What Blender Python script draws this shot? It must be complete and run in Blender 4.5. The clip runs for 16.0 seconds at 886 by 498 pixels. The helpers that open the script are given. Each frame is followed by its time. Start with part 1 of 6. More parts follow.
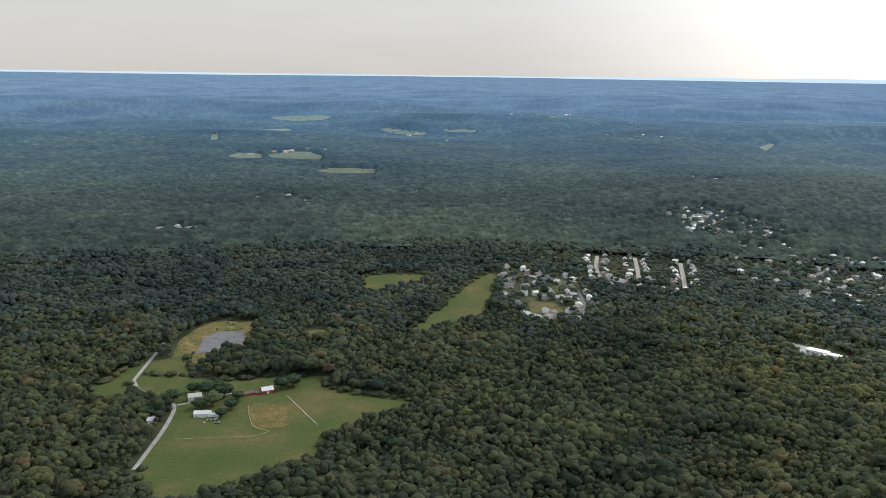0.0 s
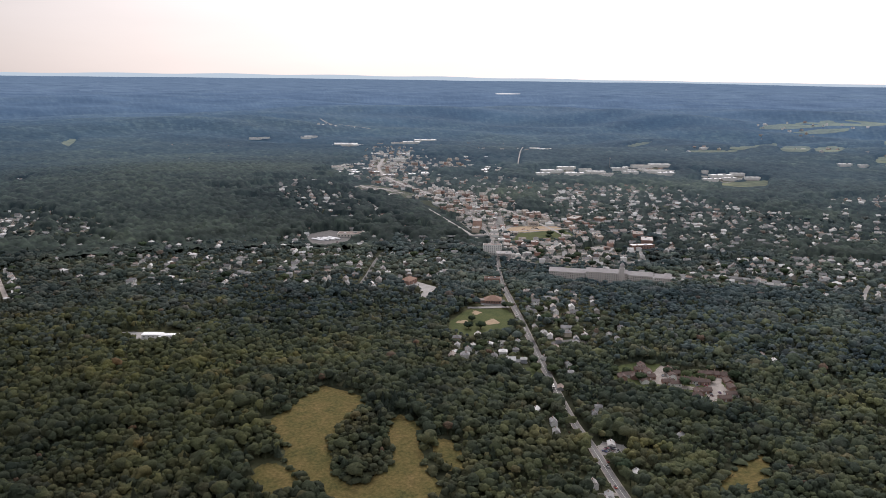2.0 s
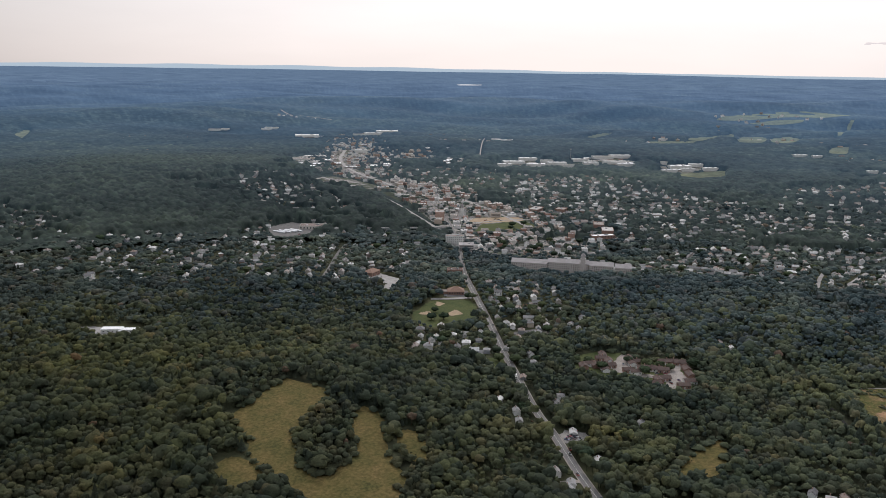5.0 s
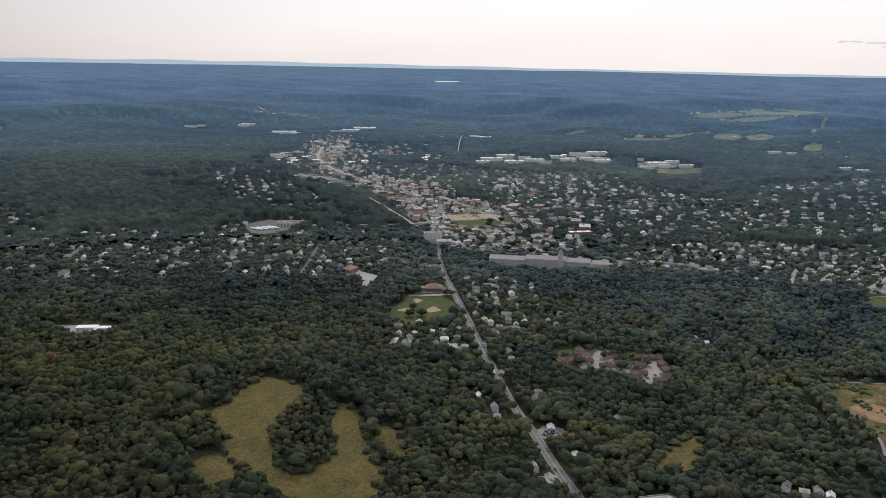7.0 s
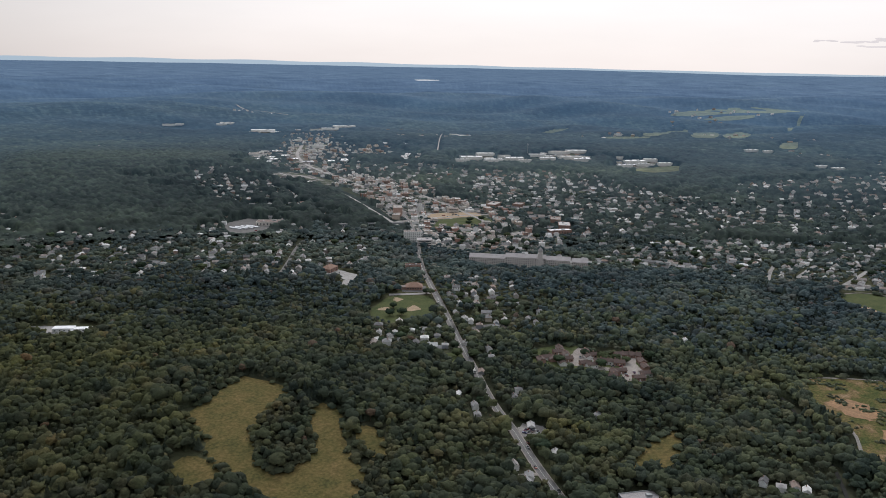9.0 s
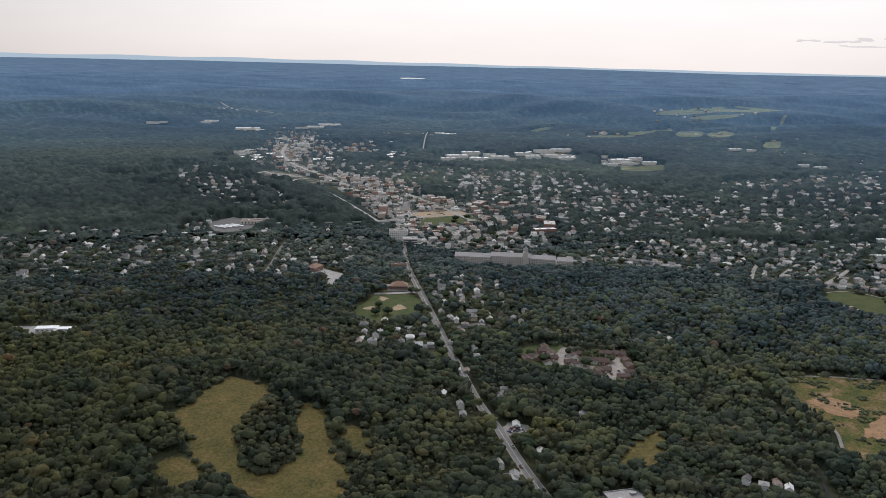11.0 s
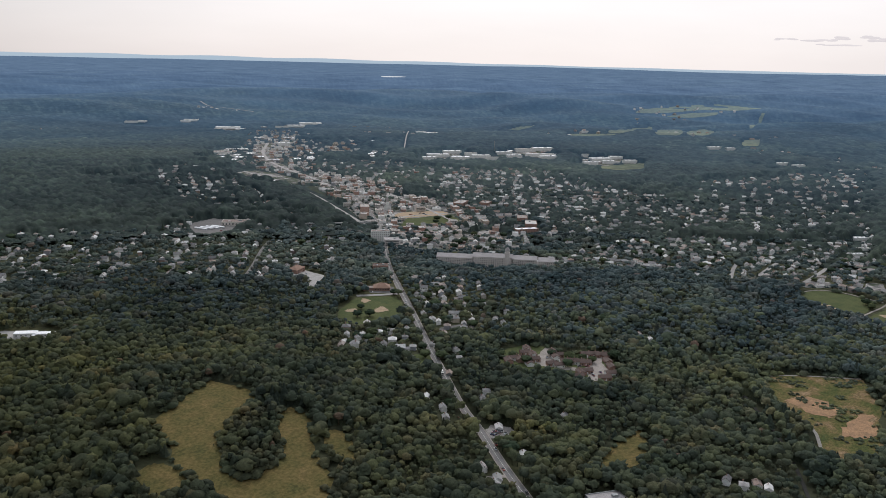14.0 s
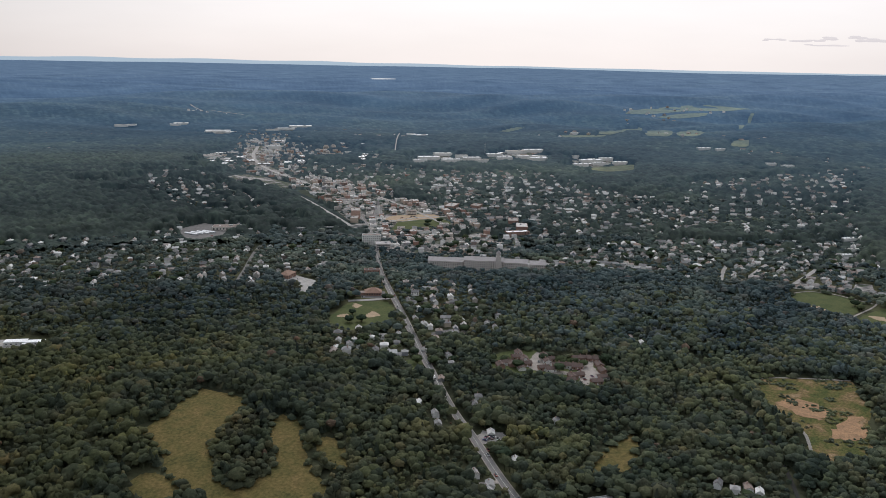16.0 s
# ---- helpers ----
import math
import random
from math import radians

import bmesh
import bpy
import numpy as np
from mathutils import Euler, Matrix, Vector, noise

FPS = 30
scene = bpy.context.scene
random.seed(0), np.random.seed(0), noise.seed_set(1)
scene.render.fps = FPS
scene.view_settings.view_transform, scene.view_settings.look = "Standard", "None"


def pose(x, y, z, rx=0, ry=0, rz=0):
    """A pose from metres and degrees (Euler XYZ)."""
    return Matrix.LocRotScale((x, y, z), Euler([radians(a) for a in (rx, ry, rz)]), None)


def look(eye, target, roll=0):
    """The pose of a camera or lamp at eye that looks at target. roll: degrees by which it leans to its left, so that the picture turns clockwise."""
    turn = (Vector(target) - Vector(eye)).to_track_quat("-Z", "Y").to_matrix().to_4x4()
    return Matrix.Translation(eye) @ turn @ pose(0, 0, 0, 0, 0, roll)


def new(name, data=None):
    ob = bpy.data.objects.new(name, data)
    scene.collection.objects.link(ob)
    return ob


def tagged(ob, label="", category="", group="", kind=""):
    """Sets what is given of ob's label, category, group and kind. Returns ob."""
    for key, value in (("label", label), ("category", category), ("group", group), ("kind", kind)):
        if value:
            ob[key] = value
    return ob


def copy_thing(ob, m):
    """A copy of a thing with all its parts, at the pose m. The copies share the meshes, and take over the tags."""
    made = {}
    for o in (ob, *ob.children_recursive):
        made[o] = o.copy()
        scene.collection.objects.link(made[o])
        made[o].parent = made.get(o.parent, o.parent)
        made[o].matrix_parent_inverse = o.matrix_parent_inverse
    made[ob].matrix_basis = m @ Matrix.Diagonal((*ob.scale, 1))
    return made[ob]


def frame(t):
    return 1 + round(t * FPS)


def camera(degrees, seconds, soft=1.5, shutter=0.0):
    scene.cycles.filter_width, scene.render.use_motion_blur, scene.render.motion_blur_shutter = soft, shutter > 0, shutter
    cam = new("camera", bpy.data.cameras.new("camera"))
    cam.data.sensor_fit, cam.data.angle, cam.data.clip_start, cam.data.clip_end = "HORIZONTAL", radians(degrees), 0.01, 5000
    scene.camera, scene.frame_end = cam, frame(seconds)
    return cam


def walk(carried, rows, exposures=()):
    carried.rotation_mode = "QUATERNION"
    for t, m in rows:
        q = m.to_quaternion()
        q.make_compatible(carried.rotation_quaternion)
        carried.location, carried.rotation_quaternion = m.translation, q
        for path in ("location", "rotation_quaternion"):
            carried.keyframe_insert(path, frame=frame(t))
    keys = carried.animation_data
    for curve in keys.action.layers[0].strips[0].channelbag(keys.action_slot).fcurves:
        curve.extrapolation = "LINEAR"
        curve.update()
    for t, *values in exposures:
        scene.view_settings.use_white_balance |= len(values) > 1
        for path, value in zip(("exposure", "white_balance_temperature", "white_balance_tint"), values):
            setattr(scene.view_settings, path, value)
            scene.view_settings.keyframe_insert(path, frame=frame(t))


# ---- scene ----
# The camera hovers over the woods, pans to the town and rises a little at the end.
cam = camera(55.12, 16.0, 0.75)
PATH = [
    (0.0, pose(3.95, 4.87, 299.79, 78.273, -0.848, 0.848)),
    (0.5, pose(3.09, 4.04, 299.58, 78.372, -0.780, -11.343)),
    (1.0, pose(2.20, 3.21, 299.47, 78.449, -0.789, -23.291)),
    (1.5, pose(1.47, 2.16, 299.43, 78.505, -0.725, -33.559)),
    (1.7, pose(1.23, 1.74, 299.47, 78.505, -0.708, -37.709)),
    (1.8, pose(1.07, 1.46, 299.50, 78.505, -0.697, -40.373)),
    (1.9, pose(0.95, 1.26, 299.53, 78.504, -0.689, -42.313)),
    (2.0, pose(0.87, 1.12, 299.54, 78.504, -0.683, -43.693)),
    (2.1, pose(0.77, 0.98, 299.58, 78.486, -0.711, -43.797)),
    (2.2, pose(0.67, 0.83, 299.63, 78.468, -0.739, -43.900)),
    (2.5, pose(0.38, 0.39, 299.76, 78.413, -0.824, -44.210)),
    (3.0, pose(0.00, 0.00, 300.00, 78.302, -0.903, -44.703)),
    (3.5, pose(-0.37, -0.11, 300.21, 78.190, -0.977, -45.241)),
    (4.0, pose(-0.71, -0.13, 300.42, 78.105, -0.899, -45.539)),
    (6.5, pose(-1.30, -1.28, 300.65, 77.766, -0.997, -47.383)),
    (7.0, pose(-1.32, -1.41, 300.72, 77.746, -1.012, -47.690)),
    (7.5, pose(-1.31, -1.48, 300.80, 77.725, -1.023, -48.127)),
    (8.0, pose(-1.33, -1.57, 300.89, 77.695, -1.052, -48.441)),
    (8.5, pose(-1.37, -1.70, 300.97, 77.684, -1.068, -48.759)),
    (9.0, pose(-1.45, -1.86, 301.12, 77.669, -1.083, -49.048)),
    (11.5, pose(-1.75, -2.45, 303.10, 77.544, -1.295, -50.215)),
    (12.0, pose(-1.86, -2.42, 303.83, 77.533, -1.304, -50.445)),
    (12.5, pose(-1.95, -2.30, 304.77, 77.511, -1.356, -50.677)),
    (13.0, pose(-2.01, -2.15, 305.74, 77.475, -1.323, -50.901)),
    (13.5, pose(-1.90, -2.10, 306.68, 77.443, -1.327, -51.087)),
    (14.0, pose(-1.81, -2.00, 307.71, 77.420, -1.270, -51.264)),
    (14.5, pose(-1.81, -1.91, 308.85, 77.416, -1.217, -51.434)),
    (15.0, pose(-1.85, -1.95, 310.05, 77.428, -1.164, -51.582)),
    (15.5, pose(-1.84, -2.10, 311.18, 77.473, -1.108, -51.732)),
    (16.0, pose(-1.84, -2.26, 312.22, 77.501, -1.014, -51.915)),
]
walk(cam, PATH, [(0.0, 0.64, 6330, 7), (0.4, 0.68, 6330, 7), (0.7, 0.62, 6330, 8), (1.5, 0.40, 6480, 14), (2.2, 0.17, 6640, 18), (3.5, 0.08, 6600, 17), (6.5, -0.04, 6350, 12), (16.0, -0.04, 6320, 12)])

# World: a bright, thin overcast with a slightly warm horizon, over a clear sky.
SUN_AZIMUTH, SUN_HEIGHT = -50.0, 40.0
world = bpy.data.worlds.new("overcast_sky")
scene.world = world
world.use_nodes = True
wn, wl = world.node_tree.nodes, world.node_tree.links
wn.clear()


def wnode(kind, **inputs):
    n = wn.new(kind)
    for key, value in inputs.items():
        n.inputs[key].default_value = value
    return n


sky = wn.new("ShaderNodeTexSky")
sky.sky_type, sky.sun_disc = "NISHITA", False
sky.sun_elevation, sky.sun_rotation = radians(SUN_HEIGHT), radians(-SUN_AZIMUTH)
clear = wnode("ShaderNodeBackground", Strength=0.1)
wl.new(sky.outputs[0], clear.inputs["Color"])
where = wn.new("ShaderNodeTexCoord")
split = wn.new("ShaderNodeSeparateXYZ")
wl.new(where.outputs["Generated"], split.inputs[0])
height = wn.new("ShaderNodeMapRange")
height.inputs["From Min"].default_value, height.inputs["From Max"].default_value = 0.0, 0.8
wl.new(split.outputs["Z"], height.inputs["Value"])
tone = wn.new("ShaderNodeValToRGB")
tone.color_ramp.elements[0].color = (0.79, 0.735, 0.705, 1)
tone.color_ramp.elements[1].color = (1.25, 1.38, 1.52, 1)
for at, colour in ((0.07, (0.83, 0.79, 0.77, 1)), (0.30, (0.92, 0.91, 0.91, 1))):
    tone.color_ramp.elements.new(at).color = colour
wl.new(height.outputs[0], tone.inputs[0])
# The cloud is thinner, and brighter, towards the sun and to the right of it.
THIN_BEARING = 58.0
toward = wn.new("ShaderNodeVectorMath")
toward.operation = "DOT_PRODUCT"
toward.inputs[1].default_value = (math.sin(radians(THIN_BEARING)), math.cos(radians(THIN_BEARING)), 0.35)
wl.new(where.outputs["Generated"], toward.inputs[0])
thin = wn.new("ShaderNodeMapRange")
thin.inputs["From Min"].default_value, thin.inputs["From Max"].default_value = 0.55, 1.12
thin.interpolation_type = "SMOOTHSTEP"
thin.inputs["To Min"].default_value, thin.inputs["To Max"].default_value = 0.54, 1.36
wl.new(toward.outputs["Value"], thin.inputs["Value"])
stretch = wn.new("ShaderNodeMapping")
stretch.inputs["Scale"].default_value = (1.6, 1.6, 9.0)
wl.new(where.outputs["Generated"], stretch.inputs["Vector"])
cloud = wnode("ShaderNodeTexNoise", Scale=2.2, Detail=5.0, Roughness=0.5)
wl.new(stretch.outputs[0], cloud.inputs["Vector"])
streak = wn.new("ShaderNodeMapRange")
streak.inputs["From Min"].default_value, streak.inputs["From Max"].default_value = 0.3, 0.7
streak.inputs["To Min"].default_value, streak.inputs["To Max"].default_value = 0.955, 1.03
wl.new(cloud.outputs[0], streak.inputs["Value"])
gain = wn.new("ShaderNodeMath")
gain.operation = "MULTIPLY"
wl.new(thin.outputs[0], gain.inputs[0])
wl.new(streak.outputs[0], gain.inputs[1])
cover = wn.new("ShaderNodeBackground")
wl.new(tone.outputs[0], cover.inputs["Color"])
wl.new(gain.outputs[0], cover.inputs["Strength"])
both = wnode("ShaderNodeMixShader", Fac=0.94)
wl.new(clear.outputs[0], both.inputs[1])
wl.new(cover.outputs[0], both.inputs[2])
out = wn.new("ShaderNodeOutputWorld")
wl.new(both.outputs[0], out.inputs[0])

sun = new("sun", bpy.data.lights.new("sun", "SUN"))
sun.data.energy, sun.data.angle, sun.data.color = 1.3, radians(14), (1.0, 0.95, 0.88)
az, el = radians(-SUN_AZIMUTH), radians(SUN_HEIGHT)
sun.matrix_world = look((0, 0, 500), (-math.sin(az) * math.cos(el) * 100, -math.cos(az) * math.cos(el) * 100, 500 - math.sin(el) * 100))

# ---- materials ----


class Nodes:
    """A small helper for node materials."""

    def __init__(self, name):
        self.mat = bpy.data.materials.new(name)
        self.mat.use_nodes = True
        self.n, self.l = self.mat.node_tree.nodes, self.mat.node_tree.links
        self.bsdf = self.n["Principled BSDF"]
        self.pos = None

    def add(self, kind, **inputs):
        node = self.n.new(kind)
        for key, value in inputs.items():
            node.inputs[key].default_value = value
        return node

    def join(self, a, b):
        self.l.new(a, b)

    def place(self):
        if not self.pos:
            self.pos = self.add("ShaderNodeNewGeometry")
        return self.pos.outputs["Position"]

    def noise(self, size, detail=3.0, local=False, rough=0.55, along=None):
        """Noise with features of about size metres."""
        n = self.add("ShaderNodeTexNoise", Scale=1.0 / size, Detail=detail, Roughness=rough)
        if along:
            self.join(along, n.inputs["Vector"])
        elif local:
            self.join(self.add("ShaderNodeTexCoord").outputs["Object"], n.inputs["Vector"])
        else:
            self.join(self.place(), n.inputs["Vector"])
        return n.outputs["Fac"]

    def ramp(self, value, *stops):
        r = self.add("ShaderNodeValToRGB")
        e = r.color_ramp.elements
        e[0].position, e[0].color = stops[0][0], (*stops[0][1], 1)
        e[1].position, e[1].color = stops[-1][0], (*stops[-1][1], 1)
        for p, c in stops[1:-1]:
            e.new(p).color = (*c, 1)
        self.join(value, r.inputs[0])
        return r.outputs[0]

    def mix(self, fac, a, b, mode="MIX"):
        m = self.add("ShaderNodeMix")
        m.data_type, m.blend_type = "RGBA", mode
        for value, slot in ((fac, m.inputs[0]), (a, m.inputs[6]), (b, m.inputs[7])):
            if isinstance(value, (int, float)):
                slot.default_value = value
            elif isinstance(value, tuple):
                slot.default_value = (*value, 1)
            else:
                self.join(value, slot)
        return m.outputs[2]

    def range(self, value, a, b, c, d):
        m = self.add("ShaderNodeMapRange")
        for k, v in zip(("From Min", "From Max", "To Min", "To Max"), (a, b, c, d)):
            m.inputs[k].default_value = v
        self.join(value, m.inputs["Value"])
        return m.outputs[0]

    def bump(self, value, distance, strength=1.0):
        b = self.add("ShaderNodeBump", Strength=strength, Distance=distance)
        self.join(value, b.inputs["Height"])
        self.join(b.outputs[0], self.bsdf.inputs["Normal"])

    def done(self, colour, rough=0.8, spec=0.3, metal=0.0):
        if isinstance(colour, tuple):
            self.bsdf.inputs["Base Color"].default_value = (*colour, 1)
        else:
            self.join(colour, self.bsdf.inputs["Base Color"])
        self.bsdf.inputs["Roughness"].default_value = rough
        self.bsdf.inputs["Specular IOR Level"].default_value = spec
        self.bsdf.inputs["Metallic"].default_value = metal
        return self.mat


def two_tone(name, a, b, big=12.0, small=0.6, rough=0.85, spec=0.25, bump=0.0, local=False, metal=0.0):
    """A surface that varies between two colours at two scales."""
    m = Nodes(name)
    base = m.ramp(m.noise(big, 4, local), (0.32, a), (0.68, b))
    fine = m.range(m.noise(small, 3, local), 0.3, 0.7, 0.78, 1.2)
    grey = m.add("ShaderNodeCombineColor")
    for i in range(3):
        m.join(fine, grey.inputs[i])
    colour = m.mix(1.0, base, grey.outputs[0], "MULTIPLY")
    if bump:
        m.bump(m.noise(small, 3, local), bump)
    return m.done(colour, rough, spec, metal)


def foliage(name, dark, mid, light, autumn, patch=55.0):
    """Leaves: every tree has its own green, stands differ in patches, and single crowns turn brown."""
    m = Nodes(name)
    tint = m.add("ShaderNodeAttribute")
    tint.attribute_name = "tint"
    own = m.ramp(tint.outputs["Fac"], (0.0, dark), (0.45, mid), (0.93, light), (1.0, autumn))
    stand = m.ramp(m.noise(patch, 3), (0.34, (0.74, 0.80, 0.80)), (0.5, (1.0, 1.0, 1.0)), (0.68, (1.16, 1.10, 0.92)))
    clump = m.ramp(m.noise(1.5, 5, rough=0.7), (0.34, (0.76, 0.77, 0.78)), (0.5, (1.0, 1.0, 1.0)), (0.66, (1.28, 1.27, 1.22)))
    russet = m.ramp(m.noise(38, 3), (0.5, (1.0, 1.0, 1.0)), (0.72, (1.18, 0.98, 0.98)))
    wood = m.ramp(m.noise(240, 4, rough=0.6), (0.36, (0.66, 0.72, 0.78)), (0.5, (1.0, 1.0, 1.0)), (0.64, (1.26, 1.20, 1.0)))
    # The uneven light is painted into the leaves: dimmer west, brighter, bluer east.
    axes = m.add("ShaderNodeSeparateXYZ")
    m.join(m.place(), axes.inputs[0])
    uneven_light = m.ramp(m.range(axes.outputs["X"], -300, 900, 0, 1), (0.0, (0.60, 0.60, 0.60)), (0.48, (0.70, 0.68, 0.65)), (1.0, (1.12, 1.14, 1.27)))
    own = m.mix(1.0, own, uneven_light, "MULTIPLY")
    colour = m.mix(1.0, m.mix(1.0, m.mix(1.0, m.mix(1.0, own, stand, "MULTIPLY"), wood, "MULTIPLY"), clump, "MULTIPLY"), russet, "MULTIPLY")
    m.bump(m.noise(1.3, 4, rough=0.65), 0.9, 0.8)
    return m.done(colour, 0.8, 0.03)


def by_object(name, *stops, rough=0.75, spec=0.25, wear=2.5):
    """One of several colours for each object, with stains."""
    m = Nodes(name)
    info = m.add("ShaderNodeObjectInfo")
    base = m.ramp(info.outputs["Random"], *stops)
    stain = m.ramp(m.noise(wear, 4), (0.3, (0.8, 0.79, 0.77)), (0.65, (1.05, 1.05, 1.05)))
    return m.done(m.mix(1.0, base, stain, "MULTIPLY"), rough, spec)


def by_piece(name, *stops, rough=0.85, spec=0.2):
    """One of several colours for each loose piece of a joined mesh."""
    m = Nodes(name)
    base = m.ramp(m.add("ShaderNodeNewGeometry").outputs["Random Per Island"], *stops)
    stain = m.ramp(m.noise(2.5, 4), (0.3, (0.8, 0.79, 0.77)), (0.65, (1.05, 1.05, 1.05)))
    return m.done(m.mix(1.0, base, stain, "MULTIPLY"), rough, spec)


# Leaves of the farther trees: the blue of distant haze is mixed in.
HAZED_LEAVES = foliage("town_leaves", (0.046, 0.063, 0.058), (0.068, 0.087, 0.076), (0.098, 0.115, 0.096), (0.14, 0.112, 0.086))
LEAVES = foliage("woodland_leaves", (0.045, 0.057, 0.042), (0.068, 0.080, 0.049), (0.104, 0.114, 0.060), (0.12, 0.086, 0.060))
GARDEN_LEAVES = by_object("garden_leaves", (0.0, (0.028, 0.044, 0.028)), (0.6, (0.046, 0.066, 0.036)), (1.0, (0.075, 0.090, 0.044)), rough=0.8, spec=0.03, wear=1.6)
BARK = two_tone("bark", (0.10, 0.08, 0.06), (0.16, 0.13, 0.10), 1.0, 0.2, 0.9, 0.1)
HAY = Nodes("mown_hay")
HAY_TONE = HAY.ramp(HAY.noise(20, 6, rough=0.68), (0.30, (0.072, 0.070, 0.026)), (0.46, (0.104, 0.087, 0.032)), (0.60, (0.134, 0.101, 0.040)), (0.72, (0.168, 0.118, 0.054)))
HAY_TUFT = HAY.ramp(HAY.noise(2.5, 3), (0.35, (0.78, 0.78, 0.76)), (0.65, (1.2, 1.18, 1.15)))
HAY.bump(HAY.noise(1.5, 3), 0.3)
HAY = HAY.done(HAY.mix(1.0, HAY_TONE, HAY_TUFT, "MULTIPLY"), 0.95, 0.08)
PASTURE = Nodes("pasture_grass")
PASTURE_TONE = PASTURE.ramp(PASTURE.noise(75, 6, rough=0.62), (0.34, (0.050, 0.068, 0.021)), (0.48, (0.064, 0.075, 0.025)), (0.58, (0.086, 0.082, 0.031)), (0.70, (0.120, 0.096, 0.042)))
PASTURE_TUFT = PASTURE.ramp(PASTURE.noise(3.0, 4), (0.3, (0.84, 0.85, 0.84)), (0.7, (1.14, 1.13, 1.1)))
PASTURE = PASTURE.done(PASTURE.mix(1.0, PASTURE_TONE, PASTURE_TUFT, "MULTIPLY"), 0.95, 0.08)
LAWN = two_tone("lawn_grass", (0.062, 0.078, 0.031), (0.095, 0.103, 0.042), 18, 2, 0.95, 0.08)
ASH = two_tone("grey_ash", (0.17, 0.16, 0.165), (0.11, 0.105, 0.105), 9, 1.5, 0.95, 0.08)
DRY_GRASS = two_tone("dry_grass", (0.125, 0.105, 0.05), (0.085, 0.08, 0.036), 25, 3, 0.95, 0.06)
DIRT = two_tone("bare_dirt", (0.38, 0.225, 0.125), (0.22, 0.14, 0.085), 9, 1.5, 0.95, 0.08, 0.2)
CUT_GRASS = two_tone("dried_cut_grass", (0.17, 0.155, 0.075), (0.21, 0.185, 0.10), 4, 0.6, 0.95, 0.06)
INFIELD = two_tone("infield_clay", (0.40, 0.30, 0.20), (0.34, 0.25, 0.17), 8, 1, 0.95, 0.08)
GRAVEL = two_tone("gravel", (0.22, 0.20, 0.185), (0.30, 0.275, 0.25), 10, 1, 0.95, 0.1)
ASPHALT = two_tone("worn_asphalt", (0.105, 0.098, 0.094), (0.15, 0.14, 0.132), 10, 1.2, 0.85, 0.25)
WORN_ROAD = two_tone("bleached_asphalt", (0.16, 0.15, 0.143), (0.215, 0.20, 0.19), 12, 1.0, 0.88, 0.2)
PALE_PAVING = two_tone("pale_tan_paving", (0.25, 0.215, 0.19), (0.34, 0.30, 0.265), 7, 0.8, 0.88, 0.2)
# Dark colour that stands in for shadow in a gap between trees.
GAP_SHADE = two_tone("dark_ballast", (0.030, 0.030, 0.027), (0.045, 0.044, 0.040), 5, 0.6, 0.95, 0.1)
CONCRETE = two_tone("concrete", (0.27, 0.25, 0.235), (0.36, 0.335, 0.31), 9, 1, 0.85, 0.25)
ROAD_PAINT = two_tone("road_paint", (0.62, 0.60, 0.55), (0.70, 0.68, 0.62), 3, 0.5, 0.7, 0.3)
TOWN_GROUND = Nodes("town_yards")
TOWN_YARD = TOWN_GROUND.ramp(TOWN_GROUND.noise(30, 5, rough=0.7), (0.36, (0.040, 0.055, 0.034)), (0.45, (0.070, 0.080, 0.050)), (0.49, (0.12, 0.115, 0.11)), (0.55, (0.22, 0.20, 0.185)), (0.63, (0.40, 0.37, 0.34)), (0.70, (0.15, 0.14, 0.135)))
TOWN_CARS = TOWN_GROUND.ramp(TOWN_GROUND.noise(3.0, 3, rough=0.7), (0.34, (0.55, 0.55, 0.56)), (0.5, (1.0, 1.0, 1.0)), (0.7, (1.35, 1.35, 1.35)))
TOWN_GROUND = TOWN_GROUND.done(TOWN_GROUND.mix(1.0, TOWN_YARD, TOWN_CARS, "MULTIPLY"), 0.9, 0.15)
SIDING = by_object("house_siding", (0.0, (0.86, 0.85, 0.84)), (0.45, (0.76, 0.74, 0.71)), (0.62, (0.40, 0.40, 0.40)), (0.76, (0.44, 0.38, 0.30)), (0.90, (0.28, 0.31, 0.35)), (1.0, (0.36, 0.25, 0.20)))
WHITE_PAINT = two_tone("white_paint", (0.74, 0.73, 0.70), (0.66, 0.65, 0.62), 4, 0.5, 0.6, 0.3)
SHINGLE = by_object("roof_shingle", (0.0, (0.14, 0.135, 0.135)), (0.22, (0.26, 0.25, 0.245)), (0.45, (0.38, 0.37, 0.36)), (0.6, (0.27, 0.20, 0.165)), (0.78, (0.52, 0.50, 0.48)), (1.0, (0.72, 0.70, 0.68)), rough=0.9)
BROWN_SHINGLE = two_tone("brown_shingle", (0.095, 0.066, 0.058), (0.14, 0.10, 0.086), 6, 0.6, 0.9, 0.2)
BRICK = by_object("brick_wall", (0.0, (0.33, 0.19, 0.15)), (0.3, (0.44, 0.29, 0.235)), (0.55, (0.54, 0.43, 0.35)), (0.8, (0.62, 0.57, 0.52)), (1.0, (0.62, 0.59, 0.55)), rough=0.88)
RED_BRICK = two_tone("red_brick", (0.32, 0.20, 0.16), (0.27, 0.17, 0.135), 5, 0.5, 0.88, 0.2)
TILE_ROOF = two_tone("terracotta_roof", (0.30, 0.19, 0.14), (0.25, 0.155, 0.115), 6, 0.7, 0.85, 0.2)
GRANITE = two_tone("grey_granite", (0.50, 0.455, 0.43), (0.60, 0.55, 0.52), 7, 0.8, 0.85, 0.25)
